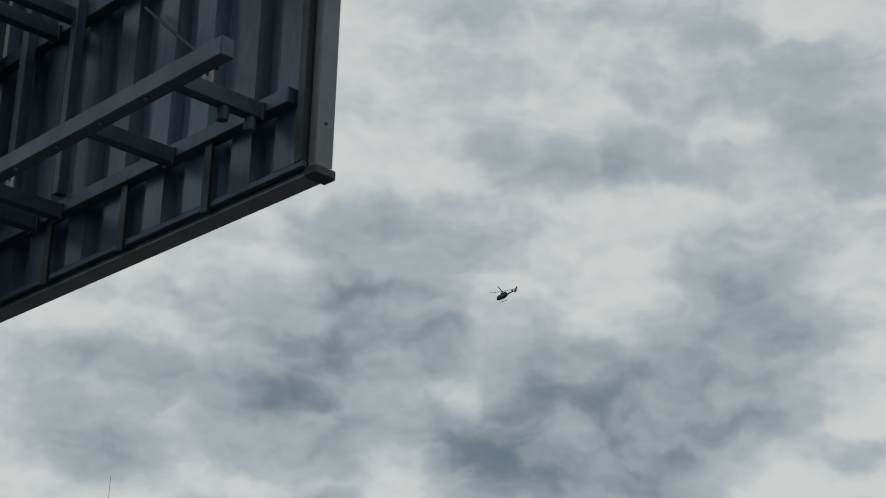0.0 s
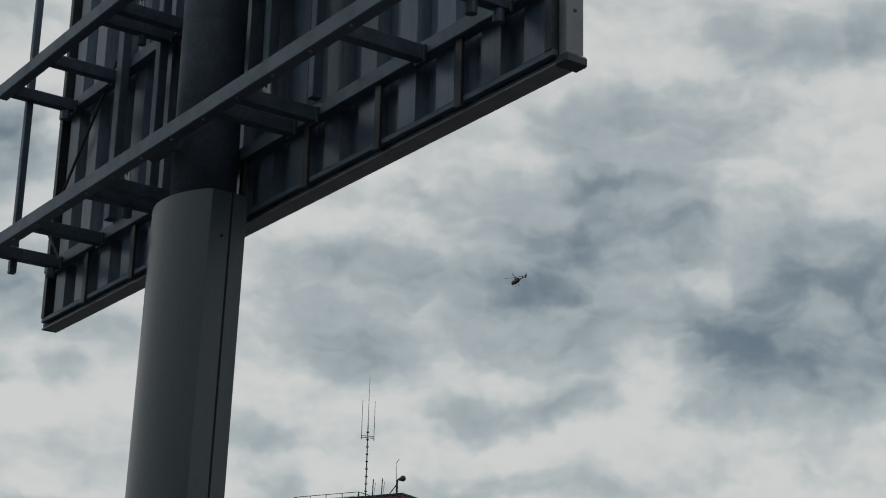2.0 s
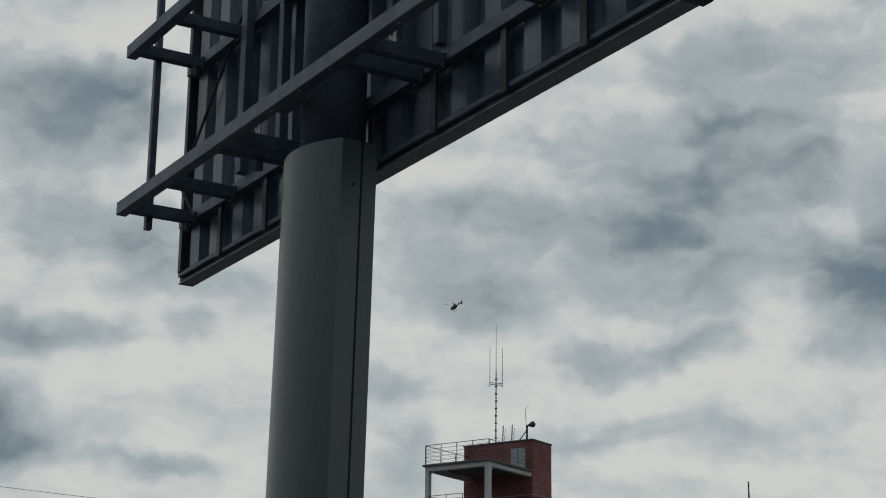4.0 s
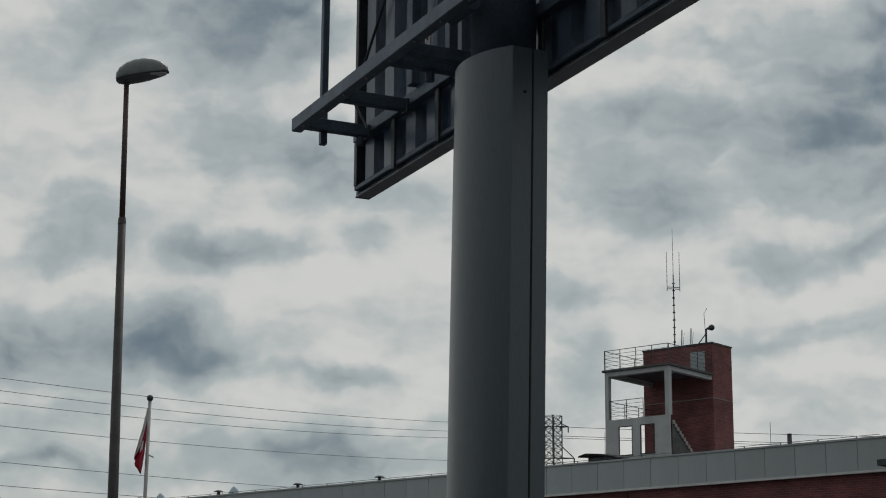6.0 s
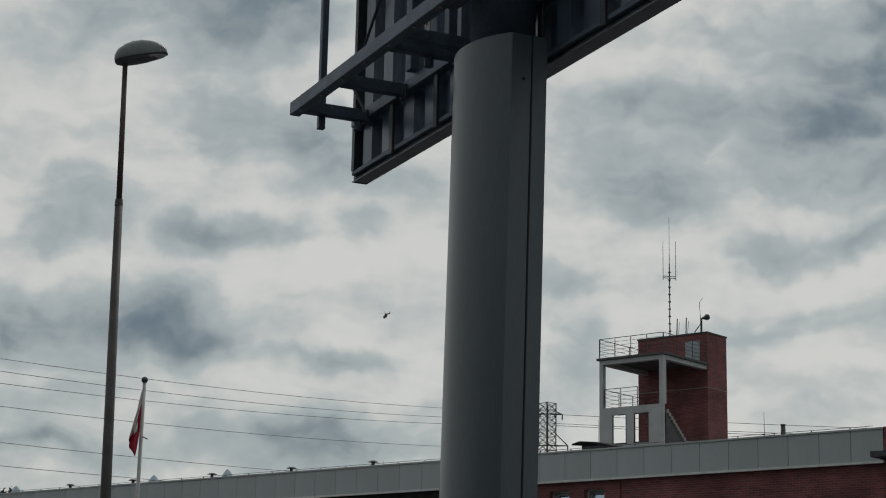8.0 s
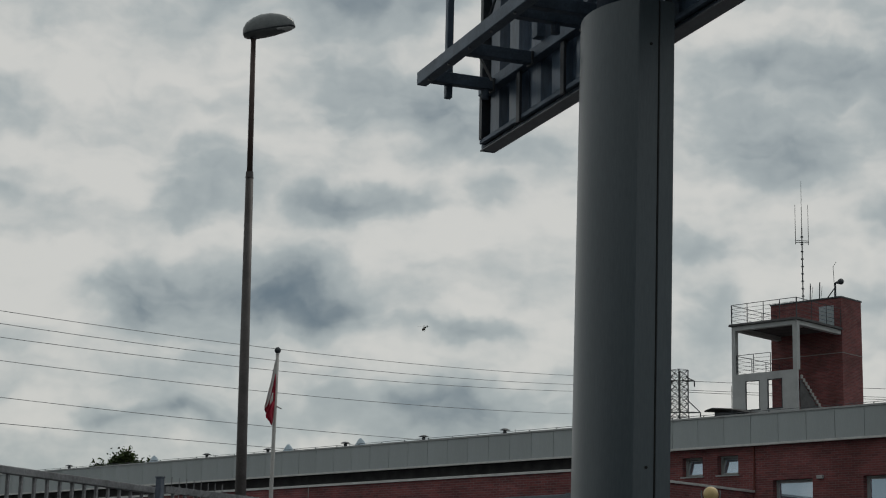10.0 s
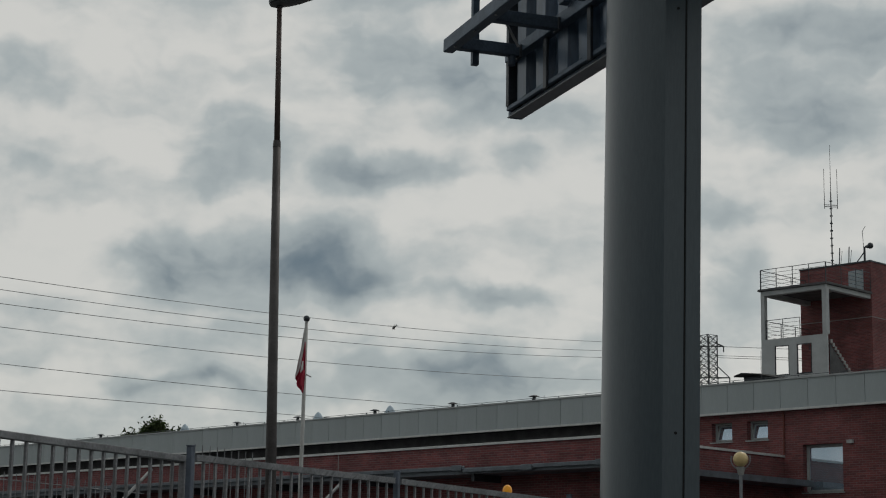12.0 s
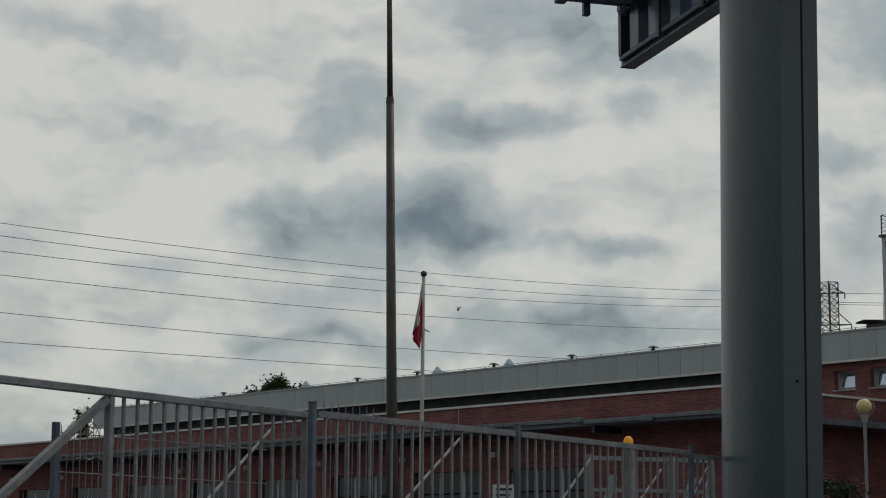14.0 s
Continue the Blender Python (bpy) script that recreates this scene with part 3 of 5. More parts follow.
# ---------------------------------------------------------------- fire station
# local x runs along the front (to the right), local y away from the eye
B = pose(0, 0, 0, 0, 0, -19.07)
N_MAIN, N_WING, S_SIDE = 51.8, 42.4, -35.5
ROOF, FASCIA, COPING, CANOPY = 9.2, 8.17, 6.64, 5.72


def wall(bm, x0, x1, y0, y1, z0, z1, holes=()):
    """A wall along x, with rectangular holes (x0, x1, z0, z1) cut right through it."""
    xs = sorted({x0, x1, *[h[0] for h in holes], *[h[1] for h in holes]})
    zs = sorted({z0, z1, *[h[2] for h in holes], *[h[3] for h in holes]})
    nx, nz = len(xs) - 1, len(zs) - 1
    full = {(i, k) for i in range(nx) for k in range(nz) if not any(h[0] < (xs[i] + xs[i + 1]) / 2 < h[1] and h[2] < (zs[k] + zs[k + 1]) / 2 < h[3] for h in holes)}
    made = {}

    def v(i, k, side):
        if (i, k, side) not in made:
            made[i, k, side] = bm.verts.new((xs[i], y1 if side else y0, zs[k]))
        return made[i, k, side]

    for i, k in full:
        for side in (0, 1):
            bm.faces.new((v(i, k, side), v(i + 1, k, side), v(i + 1, k + 1, side), v(i, k + 1, side)))
        for (di, dk), (a, c) in (((-1, 0), ((i, k), (i, k + 1))), ((1, 0), ((i + 1, k), (i + 1, k + 1))), ((0, -1), ((i, k), (i + 1, k))), ((0, 1), ((i, k + 1), (i + 1, k + 1)))):
            if (i + di, k + dk) not in full:
                bm.faces.new((v(*a, 0), v(*c, 0), v(*c, 1), v(*a, 1)))


station = thing("fire_station", B, "long flat-roofed red brick fire station with pale fascia", "building")
small_wins = [(-38.5, -37.63, 7.18, 7.86), (-37.0, -36.13, 7.18, 7.86)]
big_wins = [(-34.73, -33.17, 5.32, 6.94), (-31.25, -29.7, 5.32, 6.94)]
bm = bmesh.new()
wall(bm, S_SIDE - 4.5, -25.5, N_MAIN, N_MAIN + 0.4, 0, FASCIA, small_wins + big_wins)
part("wall_main", bm, M_BRICK, station, "dark red brick wall")
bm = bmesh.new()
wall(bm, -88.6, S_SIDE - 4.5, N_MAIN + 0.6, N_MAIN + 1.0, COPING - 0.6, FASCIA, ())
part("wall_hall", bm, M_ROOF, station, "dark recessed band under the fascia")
bm = boxed(-25.5, -8, N_MAIN - 0.15, N_MAIN + 0.4, 0, ROOF + 0.05)
part("wall_end", bm, M_BRICK, station)
bm = boxed(-88.6, -88.2, N_MAIN + 1.0, N_MAIN + 28, 0, ROOF)
part("wall_side", bm, M_BRICK, station)
bm = boxed(-88.6, -8, N_MAIN + 28, N_MAIN + 28.4, 0, ROOF)
part("wall_back", bm, M_BRICK, station)
part("roof", boxed(-88.2, -8.2, N_MAIN + 0.4, N_MAIN + 28, ROOF - 0.5, ROOF - 0.25), M_ROOF, station)
part("fascia_backing", boxed(-88.6, -25.5, N_MAIN - 0.16, N_MAIN + 0.6, FASCIA + 0.02, ROOF - 0.03), M_DARK, station)
step = 1.107
p0 = part("fascia_panel", boxed(0.008, step - 0.008, N_MAIN - 0.2, N_MAIN - 0.165, FASCIA + 0.03, ROOF - 0.03), M_PANEL, station)
count = int((88.6 - 25.5) / step)
p0.matrix_basis = pose(-25.5 - step, 0, 0)
for i in range(2, count + 1):
    share(p0, station, pose(-25.5 - i * step, 0, 0))
part("drip_trim", boxed(-88.6, -25.5, N_MAIN - 0.23, N_MAIN - 0.1, FASCIA - 0.05, FASCIA + 0.025), M_TRIM, station, "thin white drip edge")
part("roof_flashing", boxed(-88.6, -25.5, N_MAIN - 0.24, N_MAIN + 0.5, ROOF - 0.028, ROOF + 0.03), M_FRAME, station, "grey metal parapet capping")
# lower wing with the vehicle bays
bays = [(-79.5 + i * 4.9, -79.5 + i * 4.9 + 3.7, 0.0, 4.35) for i in range(8)]
bm = bmesh.new()
wall(bm, -100, S_SIDE, N_WING, N_WING + 0.4, 0, COPING - 0.1, bays)
part("wall_wing", bm, M_BRICK, station, "red brick wall of the low wing")
bm = boxed(S_SIDE - 0.4, S_SIDE, N_WING + 0.4, N_MAIN - 0.005, 0, COPING - 0.1)
part("wall_wing_side", bm, M_BRICK, station)
part("wing_roof", boxed(-100, S_SIDE - 0.4, N_WING + 0.4, N_MAIN + 0.55, COPING - 0.45, COPING - 0.3), M_ROOF, station)
part("coping", boxed(-100, S_SIDE + 0.06, N_WING - 0.06, N_WING + 0.46, COPING - 0.098, COPING - 0.02), M_TRIM, station, "thin pale metal coping")
part("coping", boxed(S_SIDE - 0.46, S_SIDE + 0.06, N_WING + 0.462, N_MAIN - 0.01, COPING - 0.098, COPING - 0.02), M_TRIM, station)
part("canopy", boxed(-90, S_SIDE + 1.2, N_WING - 1.3, N_WING - 0.005, CANOPY - 0.2, CANOPY), M_CANOPY, station, "blue-grey metal canopy over the bays")
part("canopy", boxed(S_SIDE + 0.005, S_SIDE + 1.2, N_WING + 0.005, N_MAIN - 0.01, CANOPY - 0.2, CANOPY), M_CANOPY, station)
for a, b, z in ((-90, -40.2, 0.05), (-40.19, -37.2, -0.03), (-37.19, S_SIDE + 1.26, 0.01)):
    gutter = part("canopy_gutter", boxed(a, b, N_WING - 1.42, N_WING - 1.305, CANOPY - 0.12 + z, CANOPY + z, bevel=0.01), M_CANOPY, station)
    part("gutter_end", boxed(b - 0.45, b - 0.02, N_WING - 1.47, N_WING - 1.425, CANOPY - 0.15 + z, CANOPY + 0.03 + z, bevel=0.01), M_CANOPY, gutter)
for i in range(10):
    s = -84 + i * 4.9
    part("canopy_bracket", boxed(s - 0.06, s + 0.06, N_WING - 1.25, N_WING - 0.005, CANOPY - 0.42, CANOPY - 0.205), M_DARK, station)
for s in (-57.5, -52.5, -47.7, -60.5):
    part("expansion_joint", boxed(s, s + 0.035, N_WING - 0.006, N_WING + 0.02, CANOPY + 0.02, COPING - 0.1), M_CONC, station)
part("down_pipe", boxed(S_SIDE + 0.02, S_SIDE + 0.07, N_MAIN - 0.06, N_MAIN - 0.005, COPING, FASCIA - 0.06), M_BLOCK, station)
part("wall_box", boxed(-32.95, -32.72, N_MAIN - 0.12, N_MAIN - 0.005, 6.9, 7.02, bevel=0.01), M_FRAME, station)


def window(x0, x1, z0, z1, tilted):
    """A framed pane set in the wall, with a sill; a tilted sash leans in at its top."""
    w = part("window", boxed(x0, x1, N_MAIN + 0.30, N_MAIN + 0.37, z0, z0 + 0.05), M_FRAME, station)
    f = 0.055
    for a in ((x0, x0 + f, z0 + 0.05, z1), (x1 - f, x1, z0 + 0.05, z1), (x0 + f, x1 - f, z1 - f, z1)):
        part("frame", boxed(a[0], a[1], N_MAIN + 0.22, N_MAIN + 0.30, a[2], a[3]), M_FRAME, w)
    part("sill", boxed(x0 - 0.05, x1 + 0.05, N_MAIN - 0.06, N_MAIN + 0.22, z0 - 0.03, z0 + 0.01), M_FRAME, w)
    tilt = 11 if tilted else 0
    sash = part("sash", boxed(x0 + f, x1 - f, -0.02, 0.02, 0.0, 0.05), M_FRAME, w)
    h = z1 - z0 - 2 * f
    for a in ((x0 + f, x0 + 2 * f, 0.05, h), (x1 - 2 * f, x1 - f, 0.05, h), (x0 + 2 * f, x1 - 2 * f, h - 0.05, h)):
        o = part("sash_bar", boxed(a[0], a[1], -0.02, 0.02, a[2], a[3]), M_FRAME, sash)
    g = part("pane", boxed(x0 + 2 * f, x1 - 2 * f, -0.006, 0.006, 0.05, h - 0.05), M_GLASS, sash)
    sash.matrix_basis = pose(0, N_MAIN + 0.26, z0 + f, -tilt, 0, 0)
    part("room_wall", boxed(x0 - 0.6, x1 + 0.6, N_MAIN + 2.5, N_MAIN + 2.6, z0 - 1.0, z1 + 0.3), M_INSIDE, w)


for a in small_wins:
    window(*a, True)
for a in big_wins:
    window(*a, False)
for a in bays:
    d = part("bay_door", boxed(a[0], a[1], N_WING + 0.22, N_WING + 0.28, 0, 2.6), M_DOOR, station, "grey sectional vehicle bay door")
    for k in range(3):
        w = (a[1] - a[0]) / 3
        x = a[0] + k * w
        part("pane", boxed(x + 0.07, x + w - 0.07, N_WING + 0.24, N_WING + 0.25, 2.75, 3.55), M_HELIGLASS, d)
        for xx in (x, x + w - 0.07):
            part("door_stile", boxed(xx, xx + 0.07, N_WING + 0.22, N_WING + 0.28, 2.6, 4.35), M_FRAME, d)
        part("door_panel", boxed(x + 0.07, x + w - 0.07, N_WING + 0.225, N_WING + 0.275, 3.6, 4.35), M_HELIGLASS, d)
    lamp = part("wall_lamp", boxed(a[0] - 0.65, a[0] - 0.4, N_WING - 0.2, N_WING - 0.003, 4.75, 4.95, bevel=0.03), M_FRAME, station)
part("side_awning", boxed(-25.4, -22.0, N_MAIN - 1.3, N_MAIN - 0.16, 8.18, 8.36), M_DARK, station, "small dark flat awning")


def on_wall(az, n):
    """Place along the station's front for a bearing, at depth n."""
    return -n * math.tan(radians(az + 19.07))


# ---------------------------------------------------------------- hose tower
tower = thing("hose_tower", B, "red brick tower with pale open balcony frame and outside stairs", "tower")
TF, TB, TL, TR = 79.3, 83.6, -55.63, -51.55
SLAB = 18.14
part("brick_shaft", boxed(-56.0, -51.5, TB, 85.6, 0, 19.8), M_BRICK, tower, "dark red brick stair shaft")
part("shaft_cap", boxed(-56.04, -51.46, TB - 0.04, 85.64, 19.8, 19.88), M_DARK, tower)
part("concrete_band", boxed(-56.02, -51.48, TB - 0.02, 85.62, 16.79, 16.825), M_CONC, tower)
# dark slab colour also holds the shadow line under the railing and the underside's shade
part("roof_slab", boxed(TL - 0.12, TR + 0.12, TF - 0.12, TB - 0.005, SLAB - 0.12, SLAB, bevel=0.01), M_ROOF, tower, "thin dark-edged concrete balcony roof, shade put into its colour")
part("slab_beam", boxed(TL, TR, TF, TF + 0.3, SLAB - 0.36, SLAB - 0.125), M_RENDER, tower)
part("slab_beam", boxed(TR - 0.3, TR, TF + 0.305, TB - 0.005, SLAB - 0.36, SLAB - 0.125), M_RENDER, tower)
part("slab_beam", boxed(TL, TL + 0.3, TF + 0.305, TB - 0.005, SLAB - 0.36, SLAB - 0.125), M_RENDER, tower)
part("column", boxed(TL, TL + 0.22, TF, TF + 0.28, 15.42, SLAB - 0.365), M_RENDER, tower)
part("column", boxed(TR - 0.26, TR, TF, TF + 0.28, 15.42, SLAB - 0.365), M_RENDER, tower)
bm = bmesh.new()
wall(bm, TL, TR, TF, TF + 0.12, 0, 15.415, [(-54.79, -53.9, 13.5, 15.02), (-53.4, -52.49, 13.5, 15.02)])
part("front_wall", bm, M_RENDER, tower, "pale rendered wall with two openings")
for a, b in ((-54.77, -53.9), (-53.4, -52.5)):
    for c in ((a, a + 0.03, 13.5, 15.02), (b - 0.03, b, 13.5, 15.02), (a + 0.03, b - 0.03, 14.99, 15.02), (a - 0.04, b + 0.04, 13.44, 13.5)):
        part("opening_frame", boxed(c[0], c[1], TF - 0.02, TF + 0.05, c[2], c[3]), M_DARK, tower)
part("balcony_floor", boxed(TL + 0.285, TR - 1.0, TF + 0.285, TF + 1.4, 15.2, 15.38), M_CONC, tower)


def railing(x0, y0, x1, y1, z, rails=5, high=1.05, posts=4):
    top_rail = None
    for i in reversed(range(rails)):
        h, w = z + high * (i + 1) / rails, 0.03 if i == rails - 1 else 0.016
        bm = bmesh.new()
        beam(bm, (x0, y0, h), (x1, y1, h), w, w)
        if top_rail is None:
            top_rail = part("railing", bm, M_DARK, tower, "thin dark steel railing")
        else:
            part("rail", bm, M_DARK, top_rail)
    for i in range(posts):
        t = i / (posts - 1)
        x, y = x0 + (x1 - x0) * t, y0 + (y1 - y0) * t
        bm = bmesh.new()
        beam(bm, (x, y, z - 0.05), (x, y, z + high), 0.03, 0.03)
        part("rail_post", bm, M_DARK, top_rail)


railing(TL, TF, TR, TF, SLAB, posts=5)
railing(TL, TF + 0.05, TL, TB, SLAB, posts=4)
railing(TR, TF + 0.05, TR, TB, SLAB, posts=4)
railing(TL + 0.25, TF + 0.1, -53.25, TF + 0.1, 15.4, posts=3)
railing(TL + 0.15, TF + 0.3, TL + 0.15, TB, 15.4, posts=4)
for i in range(11):
    y, z = TF + 0.3 + i * 0.2, 15.15 - i * 0.165
    part("stair_step", boxed(TR - 0.9, TR - 0.04, y, y + 0.22, z - 0.26, z), M_BRICK, tower)
    part("stair_string", boxed(TR - 0.035, TR + 0.02, y, y + 0.199, z - 0.2, z), M_CONC, tower)
bm = bmesh.new()
prism(bm, [(TF + 0.3, 15.0), (TF + 0.3, 13.0), (TF + 2.5, 13.0), (TF + 2.5, 13.2)], TR - 0.055, TR - 0.04)
flank = part("stair_flank", bm, M_ROOF, tower, "dark grey side of the outside stair")
for v in flank.data.vertices:
    v.co = Vector((v.co.z, v.co.x, v.co.y))
door = part("door", boxed(-52.87, -51.96, TB - 0.05, TB - 0.004, SLAB + 0.02, 19.42), M_WHITEDOOR, tower, "white glazed door onto the roof")
for i in range(5):
    part("door_slat", boxed(-52.75, -52.08, TB - 0.065, TB - 0.052, SLAB + 0.2 + i * 0.23, SLAB + 0.24 + i * 0.23), M_FRAME, door)
part("ceiling_lamp", rodded((-52.6, 81.2, SLAB - 0.2), (-52.6, 81.2, SLAB - 0.12), 0.16, seg=12), M_WHITEPOLE, tower)


def antenna_mast(name, x, y, z, label, build, tilt=0):
    a = thing(name, B @ pose(x, y, z), label, "antenna")
    build(a)
    return a


def build_mast(a):
    part("mast", rodded((0, 0, 0), (0, 0, 4.3), 0.035, 0.03), M_LATTICE, a)
    for i in range(9):
        part("clamp", boxed(-0.06, 0.06, -0.05, 0.05, 0.4 + i * 0.42, 0.47 + i * 0.42), M_DARK, a)
    part("cross_arm", rodded((-0.42, 0, 3.65), (0.42, 0, 3.5), 0.02), M_LATTICE, a)
    part("cross_arm", rodded((-0.42, 0, 3.55), (0.42, 0, 3.4), 0.02), M_LATTICE, a)
    for x, z in ((-0.42, 3.55), (0.42, 3.4)):
        w = part("whip", rodded((x, 0, z - 0.12), (x, 0, z + 2.15), 0.02, 0.012), M_LATTICE, a)
    part("whip", rodded((0, 0, 4.3), (0, 0, 7.0), 0.018, 0.01), M_LATTICE, a)
    for x in (0.25, 0.85):
        part("stub", rodded((x, 0.3, 0), (x + 0.05, 0.3, 1.15), 0.03), M_DARK, a)
        part("hook", rodded((x + 0.1, 0.3, 0.2), (x + 0.2, 0.3, 0.95), 0.012), M_DARK, a)


antenna_mast("radio_mast", -54.4, 84.4, 19.88, "slim grey radio mast with three whips on the tower roof", build_mast)


def build_siren(a):
    part("stand", rodded((0, 0, 0), (0, 0, 0.85), 0.06), M_DARK, a)
    part("strut", rodded((-0.55, 0, 0), (0, 0, 0.6), 0.03), M_DARK, a)
    part("horn", rodded((0.05, 0, 0.85), (0.32, -0.05, 0.85), 0.05, 0.12, seg=12), M_DARK, a)
    bm = bmesh.new()
    bmesh.ops.create_uvsphere(bm, u_segments=14, v_segments=8, radius=0.17, matrix=Matrix.Translation((0.4, -0.05, 0.87)))
    part("horn_bell", bm, M_DARK, a, "", True)
    part("whip", rodded((-0.05, 0, 0.8), (-0.1, 0, 1.75), 0.015), M_LATTICE, a)
    part("whip_tip", rodded((-0.1, 0, 1.75), (0.1, 0, 2.0), 0.012), M_LATTICE, a)


antenna_mast("siren", -52.1, 84.0, 19.88, "dark horn siren on a braced stand", build_siren)


def build_aerial(a):
    part("mast", rodded((0, 0, 0), (0, 0, 2.6), 0.045, 0.025), M_DARK, a)
    for z, w in ((0.35, 0.85), (0.85, 0.7), (1.75, 0.75)):
        b = part("boom", rodded((-w, 0, z), (0.15, 0, z), 0.03), M_DARK, a)
        for i in range(5):
            x = -w + i * w / 4.5
            part("element", rodded((x, -0.3, z - 0.2), (x, 0.3, z + 0.2), 0.02), M_DARK, b)
    part("dish_arm", rodded((-0.35, 0, 0.1), (0.1, 0, 0.75), 0.03), M_DARK, a)


antenna_mast("television_aerial", on_wall(5.78, 56), 56.0, 8.98, "television aerials on a thin dark mast", build_aerial)


def build_rod(a):
    part("spike", rodded((0, 0, 0), (0, 0, 1.75), 0.014, 0.008), M_LATTICE, a)


spike = antenna_mast("lightning_rod", on_wall(10.83, 56), 56, 8.98, "thin upright lightning rod on the flat roof", build_rod)
tagged(spike, group="rods on the roof")
copy_thing(spike, B @ pose(on_wall(16.0, 54.5), 54.5, 8.98))


def build_short_rod(a):
    part("spike", rodded((0, 0, 0), (0, 0, 1.1), 0.012, 0.007), M_LATTICE, a)


short_spike = antenna_mast("lightning_rod", on_wall(32.3, 54.5), 54.5, 8.7, "short thin lightning rod on the hall roof", build_short_rod)
tagged(short_spike, group="rods on the roof")
for az in (28.05, 25.5, 22.8):
    copy_thing(short_spike, B @ pose(on_wall(az, 54.5), 54.5, 8.7))

# chimney flue and the roof hatch
flue = thing("chimney", B @ pose(on_wall(10.25, 58), 58, 8.9), "short dark chimney pipe on the flat roof", "chimney")
part("pipe", rodded((0, 0, 0), (0, 0, 1.6), 0.085, seg=14), M_POLE, flue, "", True)
part("rim", rodded((0, 0, 1.6), (0, 0, 1.64), 0.095, seg=14), M_DARK, flue)
hatch = thing("roof_hatch", B @ pose(on_wall(16.0, 56), 56, 8.98), "low dark roof hatch with a sloping lid", "roof hatch")
part("curb", boxed(-0.5, 0.55, -0.4, 0.4, 0, 0.98), M_DARK, hatch)
bm = bmesh.new()
loft(bm, [[(x, y, z + 0.6 + 0.12 * k) for x, z in ((-0.75, 0.44), (-0.4, 0.52), (0.1, 0.47), (0.6, 0.38), (1.3, 0.22))] + [(x, y, z + 0.54 + 0.12 * k) for x, z in ((1.3, 0.22), (0.6, 0.38), (0.1, 0.47), (-0.4, 0.52), (-0.75, 0.44))] for y, k in ((-0.7, 0), (0, 0.5), (0.7, 0))])
part("lid", bm, M_GAP, hatch)

vent = thing("roof_vent", B @ pose(on_wall(32.5, 54), 54, 8.95), "low mushroom vent on the flat roof", "vent", "vents on the hall roof")
part("stem", rodded((0, 0, 0), (0, 0, 0.76), 0.07, seg=12), M_DARK, vent)
part("cap", rodded((0, 0, 0.76), (0, 0, 0.82), 0.23, 0.1, seg=16), M_DARK, vent)
for az in (30.6, 28.17, 25.7, 23.13, 36.7):
    copy_thing(vent, B @ pose(on_wall(az, 54), 54, 8.95))
dome = thing("skylight_dome", B @ pose(on_wall(34.12, 54.5), 54.5, 8.95), "pale blue-grey plastic skylight dome", "skylight", "domes on the hall roof")
bm = bmesh.new()
bmesh.ops.create_uvsphere(bm, u_segments=18, v_segments=10, radius=0.29)
bmesh.ops.delete(bm, geom=[v for v in bm.verts if v.co.z < -0.02], context="VERTS")
for v in bm.verts:
    k = 1 - 0.45 * max(v.co.z, 0) / 0.29
    v.co = Vector((v.co.x * k, v.co.y * k, v.co.z * 1.45))
bmesh.ops.translate(bm, vec=(0, 0, 0.6), verts=bm.verts[:])
part("bowl", bm, mat("opal_plastic", (0.42, 0.52, 0.60), 0.3, 0, 0.06), dome, "", True)
part("upstand", rodded((0, 0, 0), (0, 0, 0.62), 0.33, 0.30, seg=18), M_FRAME, dome)
for az in (29.96, 27.69):
    copy_thing(dome, B @ pose(on_wall(az, 54.5), 54.5, 8.95))
cable = bmesh.new()
for i in range(46):
    s = -88 + i * 1.36
    box(cable, s - 0.015, s + 0.015, 51.95, 51.98, ROOF + 0.03, ROOF + 0.14)
rod(cable, (-88, 51.965, ROOF + 0.14), (-26, 51.965, ROOF + 0.14), 0.009, seg=5)
tagged(part("lightning_conductor", cable, M_DARK), "thin wire on small holders along the parapet", "conductor")
bpy.data.objects["lightning_conductor"].matrix_basis = B

# ---------------------------------------------------------------- globe lamps
gp = at_dir(16.68, 4.4, 38)
globe = thing("globe_lamp", pose(gp.x, gp.y, 0), "yellowed opal globe lamp on a thin grey post", "lamp", "globe lamps by the station")
part("post", rodded((0, 0, 0), (0, 0, gp.z - 0.3), 0.04, 0.032, seg=10), M_EDGE, globe)
part("collar", rodded((0, 0, gp.z - 0.32), (0, 0, gp.z - 0.16), 0.06, 0.1, seg=12), M_CONC, globe)
bm = bmesh.new()
bmesh.ops.create_uvsphere(bm, u_segments=24, v_segments=14, radius=0.158, matrix=Matrix.Translation((0, 0, gp.z)))
part("globe", bm, M_GLOBE, globe, "yellowed opal globe", True)
for sx in (-1, 1):
    bm = bmesh.new()
    for i in range(6):
        a0, a1 = radians(-80 + i * 17), radians(-80 + (i + 1) * 17)
        rod(bm, (sx * 0.205 * math.cos(a0), 0, gp.z + 0.205 * math.sin(a0)), (sx * 0.205 * math.cos(a1), 0, gp.z + 0.205 * math.sin(a1)), 0.014, seg=6)
    part("cradle", bm, M_EDGE, globe)
g2 = at_dir(10.9, 4.75, 38)
copy_thing(globe, pose(g2.x * (gp.z - EYE_Z) / (g2.z - EYE_Z), g2.y * (gp.z - EYE_Z) / (g2.z - EYE_Z), 0))

